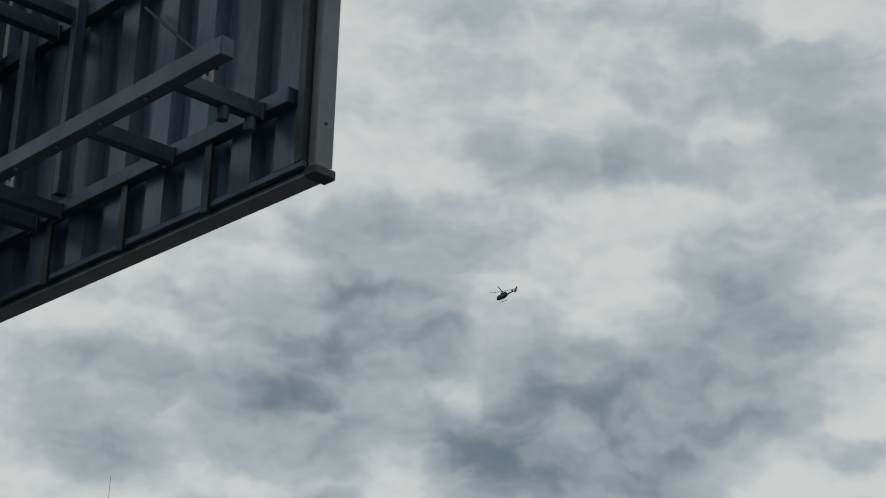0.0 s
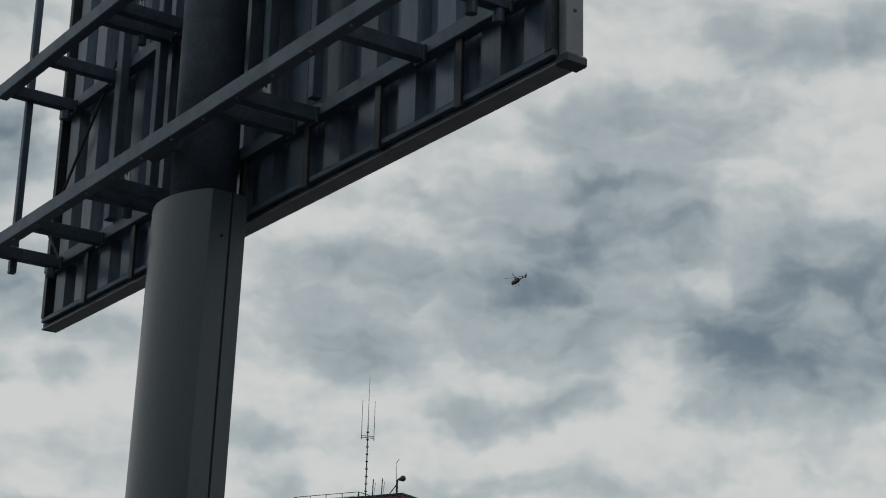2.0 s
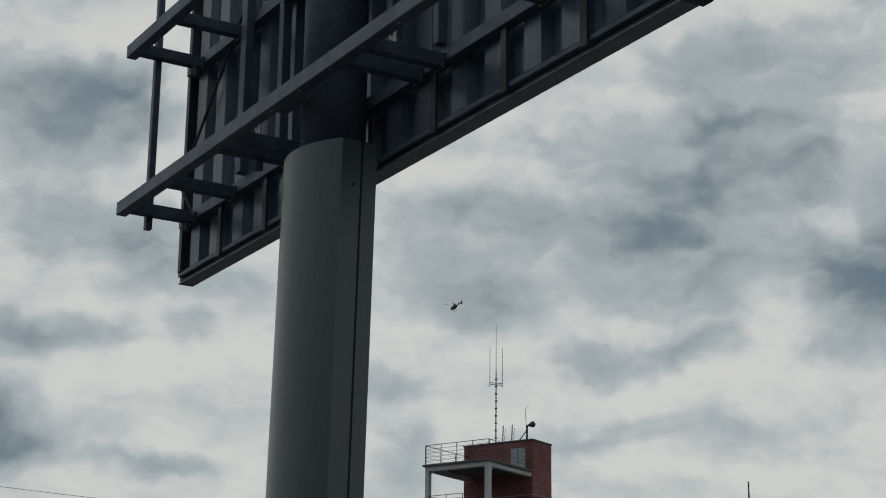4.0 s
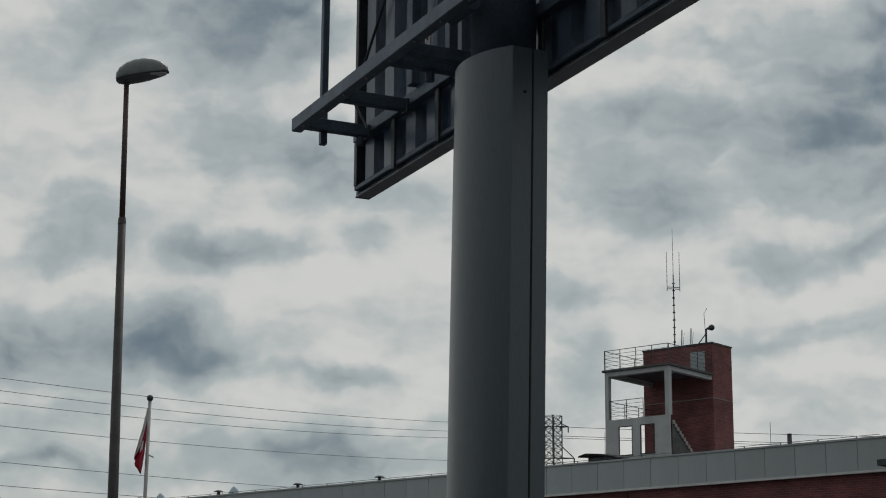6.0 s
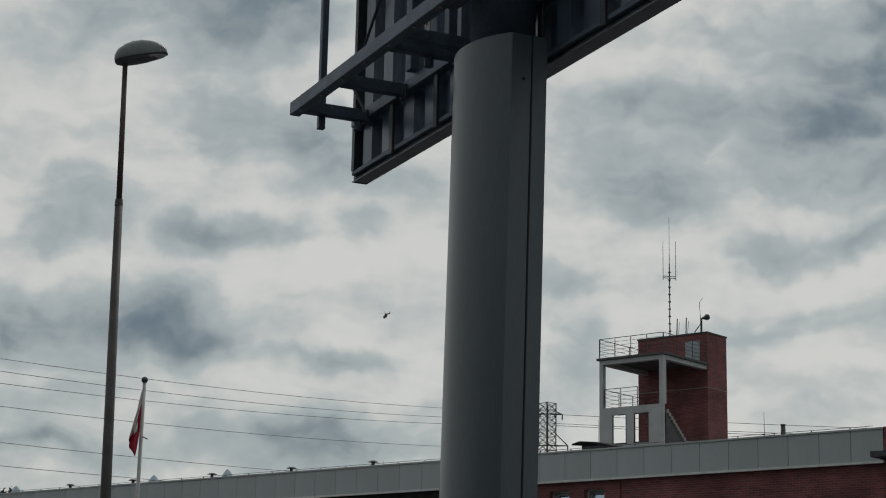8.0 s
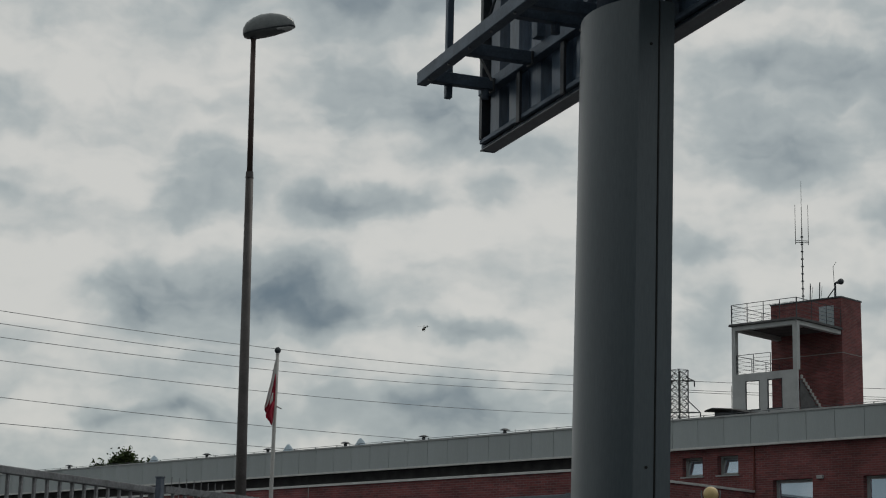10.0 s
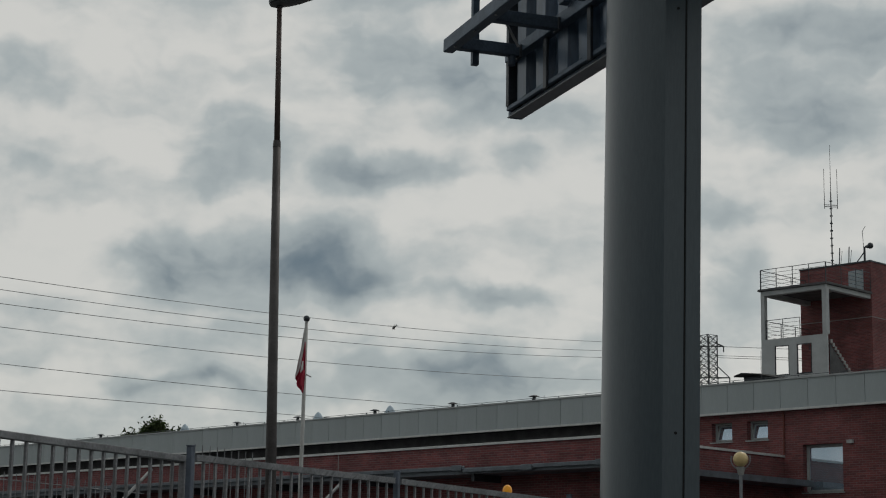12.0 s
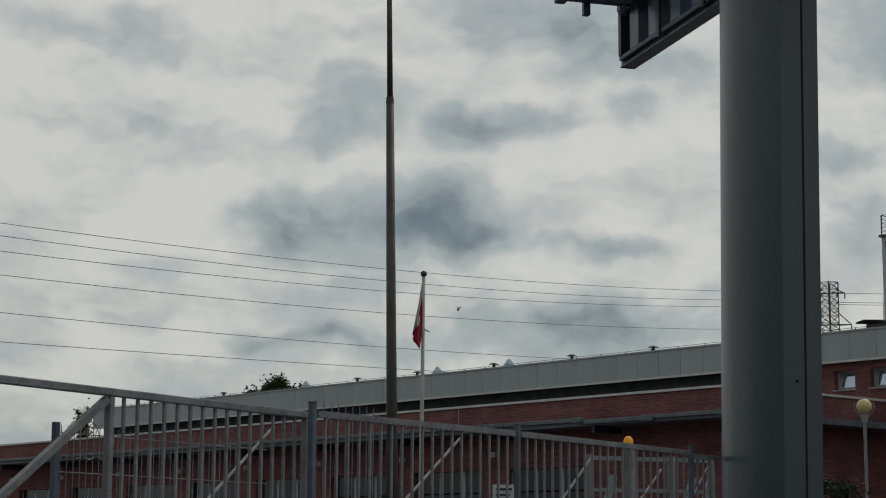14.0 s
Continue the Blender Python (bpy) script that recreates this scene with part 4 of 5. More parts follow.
# ---------------------------------------------------------------- street lamp
lb = at_dir(31.28, 0, 24)
lt = at_dir(31.63, 18.48, 24)
lamp = thing("street_lamp", pose(lb.x, lb.y, 0), "tall weathered steel street lamp with a shell-shaped head", "street lamp")
top = Vector((lt.x - lb.x, lt.y - lb.y, lt.z))
mid = top * (7.7 / top.z)
part("lower_pole", rodded((0, 0, 0), mid, 0.088, 0.052, seg=20), M_POLE, lamp, "", True)
part("step_collar", rodded(mid - Vector((0, 0, 0.06)), mid + Vector((0, 0, 0.03)), 0.056, 0.05, seg=20), M_POLE, lamp)
part("upper_pole", rodded(mid, top, 0.04, 0.034, seg=16), M_RUSTPOLE, lamp, "", True)


def shell(z_up, z_lo, scale=1.0):
    """A flattened teardrop: blunt over the pole, thin at its tip."""
    bm = bmesh.new()
    rings = []
    for x, w, h in ((-0.145, 0.01, 0.02), (-0.142, 0.06, 0.25), (-0.125, 0.1, 0.45), (-0.07, 0.145, 0.7), (0.03, 0.165, 0.9), (0.15, 0.168, 1.0), (0.28, 0.158, 0.97), (0.4, 0.135, 0.82), (0.49, 0.11, 0.62), (0.55, 0.085, 0.42), (0.575, 0.06, 0.28), (0.582, 0.01, 0.05)):
        ring = []
        for i in range(20):
            a = 2 * math.pi * i / 20
            s = math.sin(a)
            ring.append((x, w * scale * math.cos(a), (z_up if s > 0 else z_lo) * h * s + 0.02 * x))
        rings.append(ring)
    loft(bm, rings)
    return bm


hm = Matrix.Translation(top + Vector((0, 0, 0.03))) @ pose(0, 0, 0, 0, -11, 22)
hood = part("hood", shell(0.25, 0.075), M_LAMPHOOD, lamp, "grey moulded lamp hood", True)
hood.matrix_basis = hm
rim = part("rim", shell(0.02, 0.03, 1.03), M_DARK, lamp, "dark seam round the lamp hood", True)
rim.matrix_basis = hm @ pose(0.004, 0, -0.012)
bowl = part("bowl", shell(0.02, 0.10, 0.8), M_LENS, lamp, "clear lamp bowl", True)
bowl.matrix_basis = hm @ pose(0.2, 0, -0.022) @ Matrix.Diagonal((0.6, 1, 0.32, 1))
neck = part("neck", rodded(top - Vector((0, 0, 0.05)), top + Vector((0, 0, 0.03)), 0.045, seg=14), M_DARK, lamp)

# ---------------------------------------------------------------- flagpole and hanging flag
fb, ft = at_dir(30.5, 0, 32), at_dir(30.42, 8.55, 32)
pole = thing("flagpole", pose(fb.x, fb.y, 0), "slim white flagpole with a round finial", "flagpole")
ftop = Vector((ft.x - fb.x, ft.y - fb.y, ft.z))
part("shaft", rodded((0, 0, 0), ftop, 0.045, 0.03, seg=14), M_WHITEPOLE, pole, "", True)
bm = bmesh.new()
bmesh.ops.create_uvsphere(bm, u_segments=14, v_segments=10, radius=0.058, matrix=Matrix.Translation(ftop + Vector((0, 0, 0.05))))
part("finial", bm, M_DARK, pole, "dark round finial", True)
part("cleat", rodded(ftop + Vector((0.02, 0, -0.95)), ftop + Vector((0.13, -0.02, -1.0)), 0.012), M_WHITEPOLE, pole)
flag = thing("flag", pose(fb.x + ftop.x, fb.y + ftop.y, ftop.z - 0.12), "white and red flag hanging limp in folds", "flag")


def hanging(rows, folds, depth, y0, material, name):
    """A hanging piece of cloth in upright folds: rows of (z, left edge, right edge), a few millimetres thick."""
    bm = bmesh.new()
    n = 26
    skins = []
    for back in (0, 1):
        grid = []
        for z, xl, xr in rows:
            line = []
            for i in range(n + 1):
                k = i / n
                fold = math.sin(math.pi * folds * k + 0.8 * z) * depth * min(1.0, abs(xr - xl) / 0.12)
                line.append(bm.verts.new((xl + (xr - xl) * k, y0 + fold + 0.005 * back, z)))
            grid.append(line)
        for a, b in zip(grid, grid[1:]):
            for i in range(n):
                bm.faces.new((a[i], a[i + 1], b[i + 1], b[i]))
        skins.append(grid)
    front, rear = skins
    for r in range(len(rows) - 1):
        for c in (0, n):
            bm.faces.new((front[r][c], front[r + 1][c], rear[r + 1][c], rear[r][c]))
    for r in (0, len(rows) - 1):
        for i in range(n):
            bm.faces.new((front[r][i], front[r][i + 1], rear[r][i + 1], rear[r][i]))
    return part(name, bm, material, flag, "", True)


# a white length hugging the pole, red folds in front of it that swing out to one side and end in points
hanging([(-0.02, -0.04, -0.02), (-0.2, -0.075, -0.022), (-0.38, -0.105, -0.03), (-0.56, -0.15, -0.05), (-0.74, -0.19, -0.08), (-0.85, -0.218, -0.1), (-0.9, -0.21, -0.12)], 3, 0.022, 0.0, M_FLAGWHITE, "white_cloth")
hanging([(-0.26, -0.035, -0.022), (-0.4, -0.06, -0.026), (-0.56, -0.09, -0.03), (-0.7, -0.12, -0.035), (-0.82, -0.17, -0.042), (-0.9, -0.222, -0.05), (-0.95, -0.2, -0.055)], 4, 0.03, -0.06, M_FLAGRED, "red_cloth")
hanging([(-0.6, -0.085, -0.07), (-0.72, -0.12, -0.075), (-0.8, -0.13, -0.085), (-0.86, -0.115, -0.09)], 2, 0.02, -0.105, M_FLAGWHITE, "white_cloth")
hanging([(-0.76, -0.09, -0.05), (-0.9, -0.17, -0.055), (-1.0, -0.205, -0.06), (-1.05, -0.195, -0.065), (-1.11, -0.14, -0.075), (-1.18, -0.1, -0.085)], 3, 0.026, -0.13, M_FLAGRED, "red_cloth")

# ---------------------------------------------------------------- fence and gate
fence = thing("picket_fence", pose(0, 0, 0), "grey steel picket fence with blue-grey posts", "fence")
POSTS = ((-5.62, 8.36), (-5.42, 10.44), (-5.28, 13.06))
FZ = 2.42
for x, y in POSTS:
    p = part("post", boxed(x - 0.018, x + 0.018, y - 0.018, y + 0.018, 0, FZ + 0.03, bevel=0.004), M_POST, fence, "blue-grey square fence post")
    part("post_cap", boxed(x - 0.02, x + 0.02, y - 0.02, y + 0.02, FZ + 0.03, FZ + 0.036), M_POST, p)


def fence_bay(a, b, count, ztop, owner, tooth=True, mat_rail=None, size=0.0068):
    a, b = Vector((*a, 0)), Vector((*b, 0))
    d = (b - a).normalized()
    for z in (ztop - 0.03, 0.25):
        bm = bmesh.new()
        beam(bm, (a.x, a.y, z), (b.x, b.y, z), 0.032, 0.036)
        rail = part("rail", bm, mat_rail or M_FENCE, owner)
    # twisted strip of short teeth along the top rail
    if tooth:
        n = int((b - a).length / 0.06)
        bm = bmesh.new()
        for i in range(n):
            p = a.lerp(b, (i + 0.5) / n)
            beam(bm, (p.x - d.x * 0.025 + 0.019, p.y - d.y * 0.025, ztop - 0.048), (p.x + d.x * 0.025 + 0.019, p.y + d.y * 0.025, ztop - 0.012), 0.004, 0.006)
        part("tooth_strip", bm, M_FENCE, owner, "zinc strip of slanting teeth")["kind"] = "stuff"
    picket = None
    for i in range(count):
        p = a.lerp(b, (i + 0.75) / (count + 0.5))
        m = Matrix.Translation((p.x, p.y, 0)) @ pose(0, 0, 0, 0, 0, math.degrees(math.atan2(d.y, d.x)))
        if picket is None:
            picket = part("picket", boxed(-size, size, -size, size, 0.27, ztop - 0.05), M_FENCE, owner)
            picket.matrix_basis = m
        else:
            share(picket, owner, m)


fence_bay((-5.617, 8.40), (-5.424, 10.40), 19, FZ, fence)
fence_bay((-5.418, 10.48), (-5.284, 13.02), 22, FZ, fence)
fence_bay((-5.278, 13.10), (-5.245, 13.56), 4, FZ - 0.02, fence, False, M_BRACE)
for y0, z0, y1, z1 in ((9.45, 1.99, 9.97, 2.34), (11.15, 1.93, 11.65, 2.3), (8.9, 1.62, 9.45, 1.99), (12.2, 1.9, 12.7, 2.25), (13.15, 2.0, 13.5, 2.3)):
    part("brace", rodded((-5.70 + 0.075 * (y0 - 8.36), y0, z0), (-5.70 + 0.075 * (y1 - 8.36), y1, z1), 0.009), M_BRACE, fence, "bare zinc diagonal brace")
gate = thing("sliding_gate", pose(0, 0, 0), "grey steel picket sliding gate with a braced tail", "gate")
GX, GZ = -5.75, 2.412
bm = boxed(GX - 0.02, GX + 0.02, 3.0, 8.515, GZ - 0.038, GZ, bevel=0.004)
part("top_rail", bm, M_FENCE, gate)
part("bottom_rail", boxed(GX - 0.03, GX + 0.03, 4.0, 8.515, 0.031, 0.24, bevel=0.004), M_FENCE, gate)
for y in (6.80, 8.485):
    part("upright", boxed(GX - 0.02, GX + 0.02, y - 0.018, y + 0.018, 0.24, GZ - 0.04, bevel=0.004), M_FENCE, gate)
bm = bmesh.new()
beam(bm, (GX, 6.775, GZ - 0.055), (GX, 3.82, 0.3), 0.034, 0.034)
part("tail_brace", bm, M_FENCE, gate)
pk = part("picket", boxed(GX - 0.0075, GX + 0.0075, -0.0075, 0.0075, 0.24, GZ - 0.04), M_FENCE, gate)
for i in range(15):
    y = 6.80 + (i + 1) * (8.485 - 6.80) / 16
    if i == 0:
        pk.matrix_basis = pose(0, y, 0)
    else:
        share(pk, gate, pose(0, y, 0))
part("brace", rodded((GX - 0.06, 7.55, 1.81), (GX - 0.06, 8.27, 2.32), 0.009), M_BRACE, gate, "bare zinc diagonal brace")
mesh_fence = thing("mesh_fence", pose(0, 0, 0), "welded wire mesh fence with curled top behind the gate", "fence")
part("post", boxed(-6.315, -6.285, 7.025, 7.055, 0, 2.28), M_POST, mesh_fence)
bm = bmesh.new()
for i in range(32):
    y = 7.08 + i * 0.05
    rod(bm, (-6.3, y, 0.1), (-6.3, y, 2.27), 0.0025, seg=5)
for z in (2.23, 2.03, 1.83, 1.63, 1.43):
    rod(bm, (-6.305, 7.07, z), (-6.305, 8.9, z), 0.003, seg=5)
for c in (7.2, 7.3, 7.42):
    for i in range(10):
        a0, a1 = 2 * math.pi * i / 12, 2 * math.pi * (i + 1) / 12
        rod(bm, (-6.3, c + 0.08 * math.cos(a0), 2.2 + 0.1 * math.sin(a0)), (-6.3, c + 0.08 * math.cos(a1), 2.2 + 0.1 * math.sin(a1)), 0.003, seg=4)
part("wire_mesh", bm, M_FENCE, mesh_fence)

bm = bmesh.new()
for i in range(9):
    y = 8.97 + i * 0.08
    rod(bm, (-6.0, y, 0.1), (-6.0, y, 2.52), 0.003, seg=5)
rod(bm, (-6.005, 8.95, 2.44), (-6.005, 9.65, 2.44), 0.004, seg=5)
part("wire_mesh", bm, M_FENCE, mesh_fence)

# pale steel stair and platform in the yard behind the fence
c0, c1 = at_dir(25.2, 0, 26), at_dir(21.4, 0, 27)
deck = thing("steel_platform", pose(0, 0, 0), "pale steel service stair and platform with handrails", "platform")
for i in range(4):
    p = c0.lerp(c1, i / 3)
    part("leg", boxed(p.x - 0.05, p.x + 0.05, p.y - 0.05, p.y + 0.05, 0, 3.0), M_EDGE, deck)
for z, w in ((2.05, 0.12), (2.5, 0.05), (2.95, 0.06)):
    bm = bmesh.new()
    beam(bm, (c0.x, c0.y, z), (c1.x, c1.y, z), w, w)
    part("handrail" if z > 2.2 else "deck_edge", bm, M_EDGE, deck)
for k in (0.15, 0.3, 0.8, 0.95):
    p, q = c0.lerp(c1, k - 0.12), c0.lerp(c1, k + 0.05)
    bm = bmesh.new()
    beam(bm, (p.x, p.y, 1.6), (q.x, q.y, 2.7), 0.06, 0.1)
    part("stair_string", bm, M_EDGE, deck)

# beacon on a gate post, and a notice on the fence
bp = at_dir(23.95, 3.35, 16)
beacon = thing("warning_beacon", pose(bp.x, bp.y, 0), "amber warning beacon on a square grey post", "beacon")
part("post", boxed(-0.05, 0.05, -0.05, 0.05, 0, bp.z - 0.05, bevel=0.006), M_FENCE, beacon)
part("base", rodded((0, 0, bp.z - 0.05), (0, 0, bp.z - 0.02), 0.05, seg=14), M_DARK, beacon)
bm = bmesh.new()
bmesh.ops.create_uvsphere(bm, u_segments=16, v_segments=10, radius=0.043, matrix=Matrix.Translation((0, 0, bp.z)) @ Matrix.Diagonal((1, 1, 1.25, 1)))
part("dome", bm, M_AMBER, beacon, "amber plastic dome", True)
sp = at_dir(27.84, 1.75, 13.0)
notice = thing("notice_board", pose(sp.x, sp.y, 0, 0, 0, 20), "small white notice with dark print on a post", "sign")
part("post", boxed(-0.02, 0.02, 0.01, 0.05, 0, sp.z - 0.1), M_FENCE, notice)
brd = part("board", boxed(-0.085, 0.085, -0.005, 0.005, sp.z - 0.2, sp.z + 0.06, bevel=0.003), M_SIGN, notice)
for i in range(4):
    part("print_bar", boxed(-0.06, 0.055 - 0.015 * (i % 2), -0.009, -0.006, sp.z + 0.02 - i * 0.04, sp.z + 0.035 - i * 0.04), M_INK, brd)

# ---------------------------------------------------------------- trees
def tree(name, az, d, high, crown_w, label, leaf, seed, n=9000, base=0.45):
    rnd = random.Random(seed)
    p = at_dir(az, 0, d)
    t = thing(name, pose(p.x, p.y, 0), label, "tree")
    bm = bmesh.new()
    rod(bm, (0, 0, 0), (0.1, 0, high * 0.55), high * 0.022, high * 0.012, seg=10)
    tips = []
    for i in range(26):
        a = rnd.uniform(0, 2 * math.pi)
        z0 = high * rnd.uniform(base, 0.6)
        r = crown_w * rnd.uniform(0.3, 0.95)
        tip = Vector((r * math.cos(a), r * math.sin(a), high * rnd.uniform(base + 0.12, 0.97)))
        if tip.z > high * 0.8:
            tip.x *= 0.45
            tip.y *= 0.45
        rod(bm, (0.05, 0, z0), tip, high * 0.008, high * 0.002, seg=6)
        tips.append(tip)
    part("trunk", bm, M_BARK, t)
    verts, faces = [], []
    for i in range(n):
        c = rnd.choice(tips)
        q = c + Vector((rnd.gauss(0, crown_w * 0.15), rnd.gauss(0, crown_w * 0.15), rnd.gauss(0, high * 0.026)))
        s = rnd.uniform(0.08, 0.2) * (1 if high > 5 else 0.4)
        e = Euler((rnd.uniform(-1, 1), rnd.uniform(-1, 1), rnd.uniform(0, 6.3))).to_matrix()
        k = len(verts)
        for v in ((-s, 0, 0), (0, -s * 0.45, 0.03), (s, 0, 0), (0, s * 0.45, 0.03)):
            verts.append(q + e @ Vector(v))
        faces.append((k, k + 1, k + 2, k + 3))
    me = bpy.data.meshes.new("crown")
    me.from_pydata(verts, [], faces)
    me.materials.append(leaf)
    o = new("crown", me)
    o.parent = t
    return t


tree("tree", 35.05, 120, 12.45, 1.5, "leafy green tree behind the hall roof", M_LEAF, 3, 24000)
tree("tree", 35.75, 122, 11.85, 1.7, "lower leafy green tree behind the hall roof", M_LEAF, 8, 20000)
tree("tree", 34.42, 124, 12.35, 0.95, "narrow leafy green tree behind the hall roof", M_LEAF, 12, 14000)
tree("tree", 41.0, 130, 11.3, 1.0, "small thin birch behind the low wing", M_LEAF, 21, 2200)
tree("fir_tree", 17.6, 34, 2.9, 0.8, "small dark conifer in front of the station", M_FIR, 31, 2200, 0.1)

# ---------------------------------------------------------------- pylon and power lines
pc = at_dir(17.63, 0, 255)
pylon = thing("power_pylon", pose(pc.x, pc.y, 0, 0, 0, 59.6), "grey lattice steel power pylon", "pylon")
HT = EYE_Z + 255 * math.tan(radians(8.25))
legs = lambda z: 0.86 + max(0.0, (HT - 6.0 - z)) * 0.10
levels = [HT - 0.95 * i for i in range(8)] + [HT - 8.5, HT - 11, HT - 14.5, HT - 19, HT - 25, 0]
for sx in (-1, 1):
    for sy in (-1, 1):
        bm = bmesh.new()
        for a, b in zip(levels, levels[1:]):
            beam(bm, (sx * legs(a), sy * legs(a), a), (sx * legs(b), sy * legs(b), b), 0.12, 0.12)
        part("leg", bm, M_LATTICE, pylon)
for f in range(4):
    bm = bmesh.new()
    r = Matrix.Rotation(f * math.pi / 2, 4, "Z")
    for a, b in zip(levels[:-1], levels[1:]):
        wa, wb = legs(a), legs(b)
        for p, q in (((-wa, wa, a), (wb, wb, b)), ((wa, wa, a), (-wb, wb, b)), ((-wa, wa, a), (wa, wa, a))):
            beam(bm, r @ Vector(p), r @ Vector(q), 0.058, 0.058)
    part("lattice_face", bm, M_LATTICE, pylon)
SIDE = Vector((math.cos(radians(-42)), math.sin(radians(-42)), 0))
FORE = Vector((-SIDE.y, SIDE.x, 0))
UP = Vector((0, 0, 1))
for z, w in ((HT - 1.55, 2.1), (HT - 6.0, 2.9)):
    for sx in (-1, 1):
        bm = bmesh.new()
        tip = SIDE * (sx * w) + UP * z
        for a in (SIDE * sx - FORE * 0.5 + UP * z, SIDE * sx + FORE * 0.5 + UP * z, SIDE * sx * 0.95 + UP * (z + (0.5 if w < 2.5 else 1.9))):
            beam(bm, a, tip, 0.13, 0.13)
        arm = part("cross_arm", bm, M_LATTICE, pylon)
        part("insulator", rodded(tip, tip - UP * 0.8, 0.09, seg=8), M_DARK, arm)
    bm = bmesh.new()
    beam(bm, SIDE * -1.1 + UP * (z + 0.02), SIDE * 1.1 + UP * (z + 0.02), 0.16, 0.16)
    part("cross_bar", bm, M_LATTICE, pylon)


def power_line(e0, e1, e2, r=0.027):
    """A sagging wire past bearings 43.7, 31.5 and 20.9, at heights e0 to e2 in degrees, running on beyond the view on both sides."""
    pts3 = []
    for az, el, d in ((43.7, e0, 135.0), (31.5, e1, 175.0), (20.9, e2, 232.0)):
        pts3.append(at_dir(az, el, d))
    a, m, b = pts3
    axis = Vector((b.x - a.x, b.y - a.y, 0))
    length = axis.length
    axis.normalize()
    # middle point re-laid on the straight run
    az = radians(31.5)
    way2 = Vector((-math.sin(az), math.cos(az), 0))
    det = axis.x * -way2.y + way2.x * axis.y
    u = (-a.x * -way2.y + way2.x * -a.y) / det
    u = abs(u)
    d = (Vector((a.x, a.y, 0)) + axis * u).length
    zm, t = EYE_Z + d * math.tan(radians(e1)), u / length
    sag = (zm - a.z - (b.z - a.z) * t) / (t * (t - 1)) if 0.02 < t < 0.98 else 0
    bm = bmesh.new()
    run = []
    for i in range(29):
        k = -0.45 + i * 1.68 / 28
        p = Vector((a.x, a.y, 0)) + axis * (k * length)
        p.z = a.z + (b.z - a.z) * k + sag * k * (k - 1)
        run.append(p)
    tube(bm, run, r)
    return tagged(part("power_line", bm, M_WIRE), "thin grey overhead power line with slight sag", "power line", "overhead lines")


for e in ((9.88, 8.77, 8.05), (9.49, 8.40, 7.77), (9.02, 8.07, 7.56), (8.29, 7.38, 6.85), (7.14, 6.30, 5.75), (6.24, 5.64, 5.1)):
    power_line(*e)
# far span on the other side of the pylon
for off, z, dz in ((2.1, HT - 1.6, -6.0), (1.2, HT - 2.85, -5.6), (1.2, HT - 3.15, -5.6)):
    bm = bmesh.new()
    a = Vector((pc.x + 0.953 * off, pc.y + 0.303 * off, z))
    e = a + Vector((75, -8, dz))
    run = [a]
    for i in range(1, 11):
        p = a.lerp(e, i / 10)
        p.z += 1.2 * (i / 10) * (i / 10 - 1)
        run.append(p)
    tube(bm, run, 0.035, 5)
    tagged(part("power_line", bm, M_WIRE), "thin grey overhead power line beyond the pylon", "power line", "overhead lines")

# ---------------------------------------------------------------- helicopter
heli = thing("helicopter", pose(0, 478, 176), "dark helicopter with a fenced tail rotor, flying away", "helicopter")
bm = bmesh.new()
rings = []
for y, w, zt, zb in ((2.75, 0.05, -0.55, -0.65), (2.5, 0.45, -0.2, -0.95), (1.9, 0.75, 0.35, -1.05), (1.0, 0.86, 0.75, -1.1), (0.0, 0.88, 0.85, -1.1), (-1.0, 0.82, 0.8, -1.0), (-1.9, 0.55, 0.62, -0.55), (-2.6, 0.26, 0.45, -0.05)):
    c, h = (zt + zb) / 2, (zt - zb) / 2
    rings.append([(w * math.cos(2 * math.pi * i / 18), y, c + h * math.sin(2 * math.pi * i / 18)) for i in range(18)])
loft(bm, rings)
part("fuselage", bm, M_HELI, heli, "dark painted cabin", True)
bm = bmesh.new()
rings = []
for y, w, zt, zb in ((2.56, 0.3, -0.1, -0.62), (2.1, 0.71, 0.3, -0.5), (1.5, 0.83, 0.62, -0.4), (1.05, 0.875, 0.73, -0.35)):
    c, h = (zt + zb) / 2, (zt - zb) / 2
    rings.append([(w * 1.02 * math.cos(2 * math.pi * i / 18), y, c + 1.02 * h * math.sin(2 * math.pi * i / 18)) for i in range(18)])
loft(bm, rings)
part("windscreen", bm, M_HELIGLASS, heli, "", True)
part("engine_cowl", boxed(-0.5, 0.5, -1.9, 0.7, 0.7, 1.25, bevel=0.2), M_HELIBAND, heli)
part("tail_boom", rodded((0, -2.3, 0.2), (0, -6.0, 0.55), 0.28, 0.14, seg=12), M_HELI, heli, "", True)
for sx in (-1, 1):
    part("side_band", boxed(sx * 0.86 - 0.02, sx * 0.86 + 0.02, -1.1, 0.9, -0.35, 0.1), M_HELIBAND, heli)
    part("end_plate", boxed(sx * 0.95 - 0.03, sx * 0.95 + 0.03, -5.6, -4.9, 0.2, 0.95, bevel=0.02), M_HELI, heli)
    sk = part("skid", rodded((sx * 0.95, -1.4, -1.75), (sx * 0.95, 1.7, -1.75), 0.06), M_HELI, heli)
    for y in (-0.7, 0.9):
        part("skid_leg", rodded((sx * 0.5, y, -1.0), (sx * 0.95, y, -1.75), 0.05), M_HELI, sk)
part("stabiliser", boxed(-1.0, 1.0, -5.5, -5.05, 0.5, 0.56, bevel=0.015), M_HELI, heli)
bm = bmesh.new()
prism(bm, [(-5.7, 0.2), (-6.3, 0.1), (-7.0, 1.9), (-6.5, 1.95)], -0.07, 0.07)
fin = part("tail_fin", bm, M_HELI, heli)
for v in fin.data.vertices:
    v.co = Vector((v.co.z, v.co.x, v.co.y))
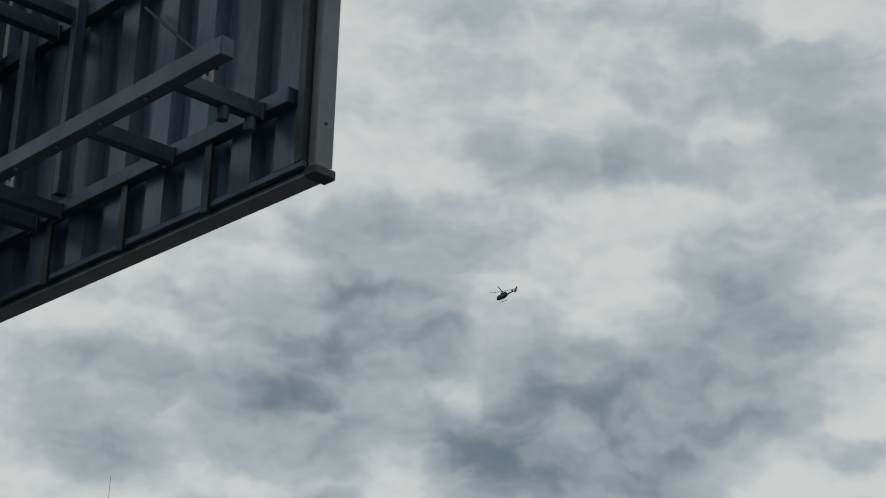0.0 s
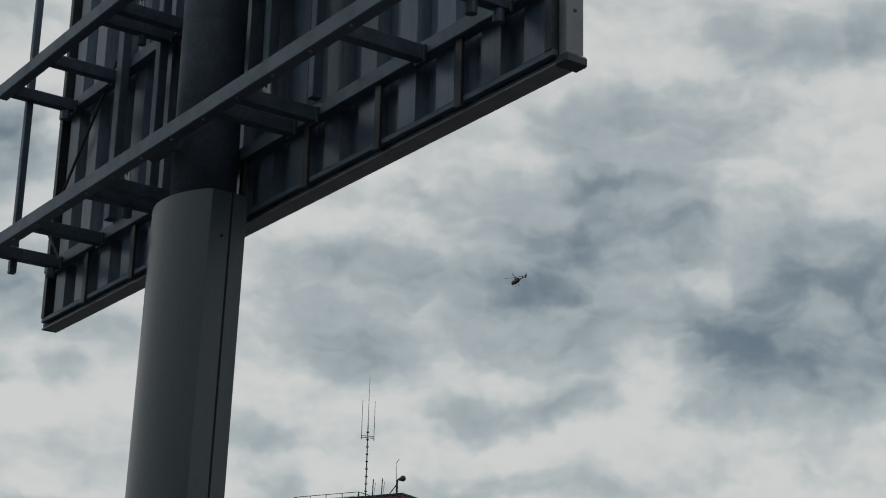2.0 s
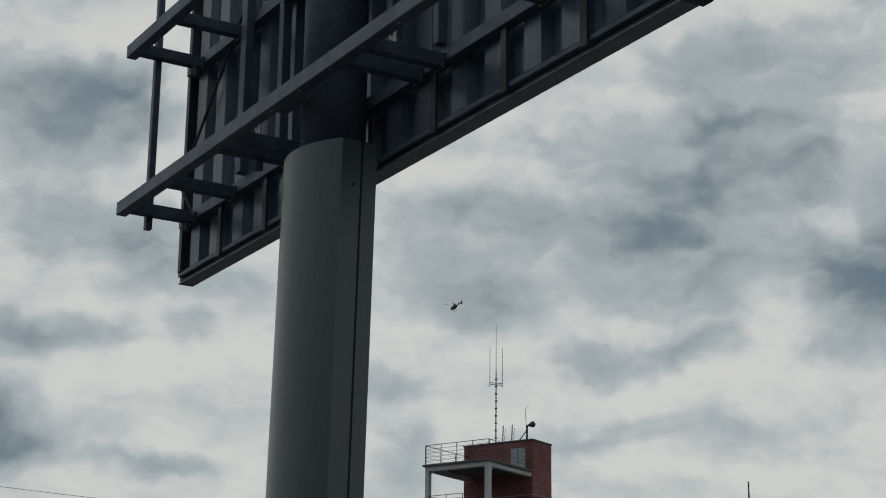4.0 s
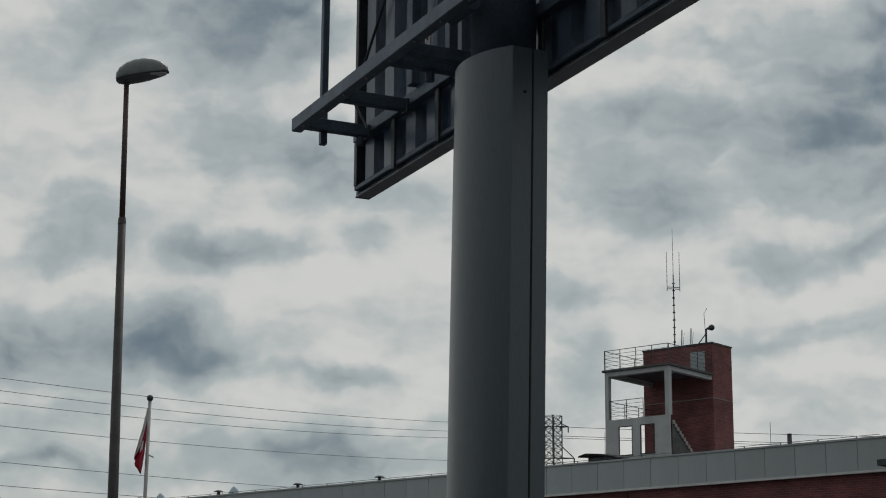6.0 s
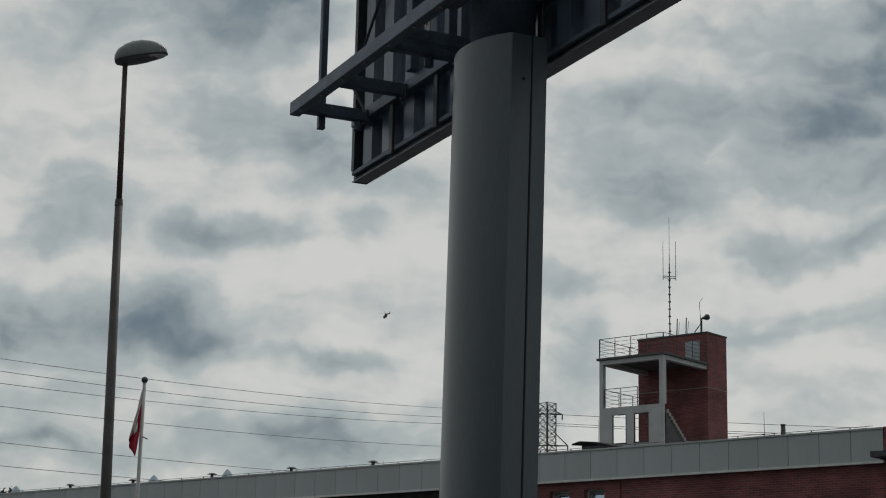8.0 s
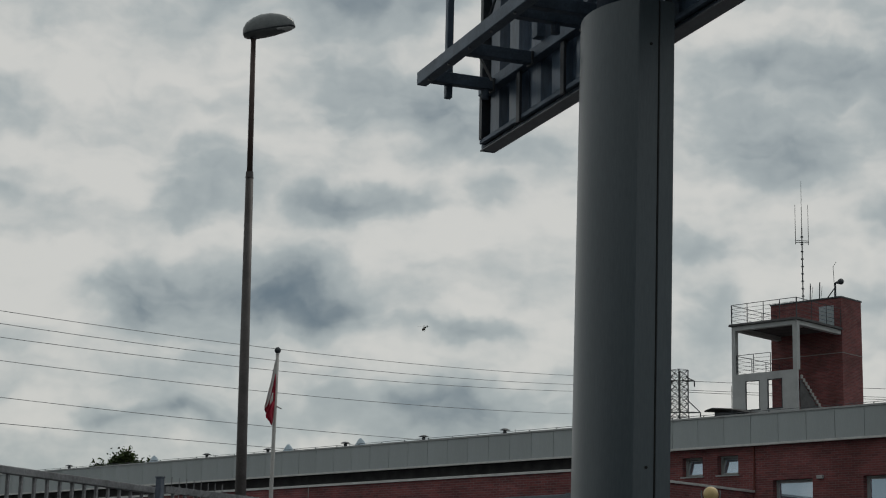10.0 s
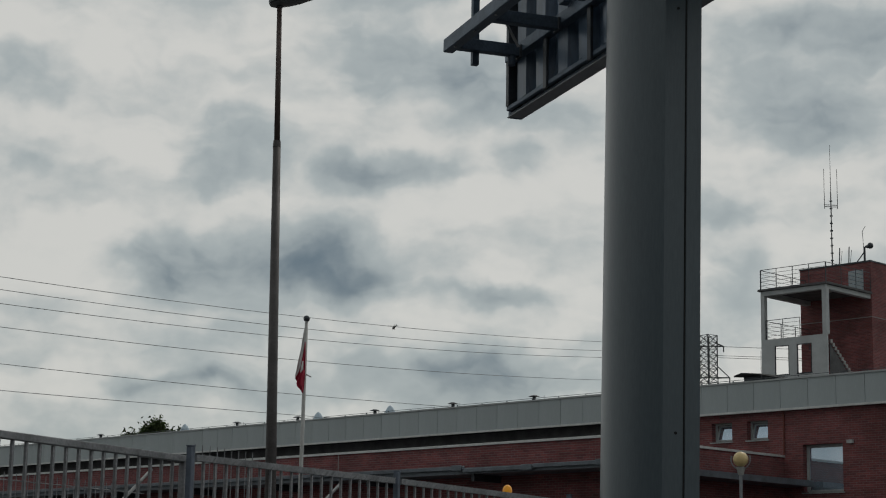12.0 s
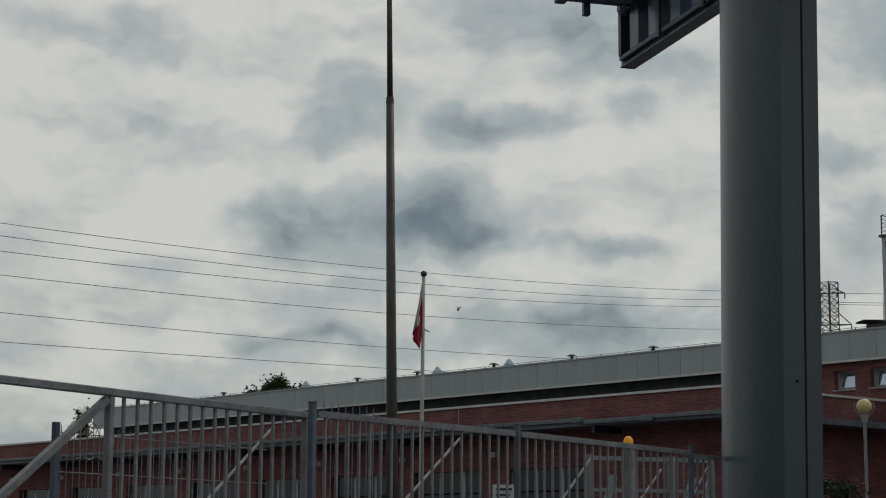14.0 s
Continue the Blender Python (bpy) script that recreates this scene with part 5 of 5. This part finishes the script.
bm = bmesh.new()
for i in range(20):
    a0, a1 = 2 * math.pi * i / 20, 2 * math.pi * (i + 1) / 20
    rod(bm, (0, -6.35 + 0.55 * math.cos(a0), 0.75 + 0.55 * math.sin(a0)), (0, -6.35 + 0.55 * math.cos(a1), 0.75 + 0.55 * math.sin(a1)), 0.1, seg=6)
part("tail_rotor_ring", bm, M_HELI, heli)
part("rotor_mast", rodded((0, 0, 1.2), (0, 0, 1.72), 0.12), M_HELI, heli)
rotor = part("rotor", rodded((0, 0, -0.08), (0, 0, 0.1), 0.3, seg=12), M_BLADE, heli)
for i in range(4):
    bl = part("blade", boxed(0.25, 5.1, -0.15, 0.15, -0.015, 0.02), M_BLADE, rotor)
    bl.matrix_basis = pose(0, 0, 0.02, 0, -2.5, 90 * i)


def motions():
    # the craft flies off at an even height; bearings and heights as it goes
    track = ((0, 1.32, 20.28), (0.5, 3.47, 19.48), (1, 5.47, 18.69), (1.5, 7.32, 17.94), (2, 9.07, 17.22), (2.5, 10.69, 16.55), (2.7, 11.40, 16.25), (4.8, 16.88, 13.82),
             (5, 17.29, 13.62), (7, 21.32, 11.72), (7.5, 22.02, 11.31), (8, 22.87, 10.91), (8.5, 23.61, 10.51), (8.7, 24.0, 10.35), (11, 26.67, 8.9), (11.5, 27.14, 8.66),
             (12, 27.63, 8.42), (12.5, 28.08, 8.21), (13, 28.5, 8.02), (13.5, 28.9, 7.76), (14, 29.31, 7.52))
    rows = []
    for t, az, el in track:
        p = at_dir(az, el, 230 / math.tan(radians(el)))
        rows.append((t, pose(p.x, p.y, p.z, -3, -2, 52 - 0.3 * t)))
    walk(heli, rows)
    walk(rotor, [(0.1 * i, pose(0, 0, 1.75, 0, 0, 20 + 77 * i)) for i in range(141)])
    x, y, z = flag.matrix_basis.translation
    walk(flag, [(0, pose(x, y, z, 0, 0, 30)), (2.5, pose(x, y, z, 0, 1, 36)), (5, pose(x, y, z, 0, 1, 34)), (7.5, pose(x, y, z, 0, 0, 26)), (11, pose(x, y, z, 0, -2, 38)), (12.5, pose(x, y, z, 0, -3, 30)), (14, pose(x, y, z, 0, -2, 22))])


motions()
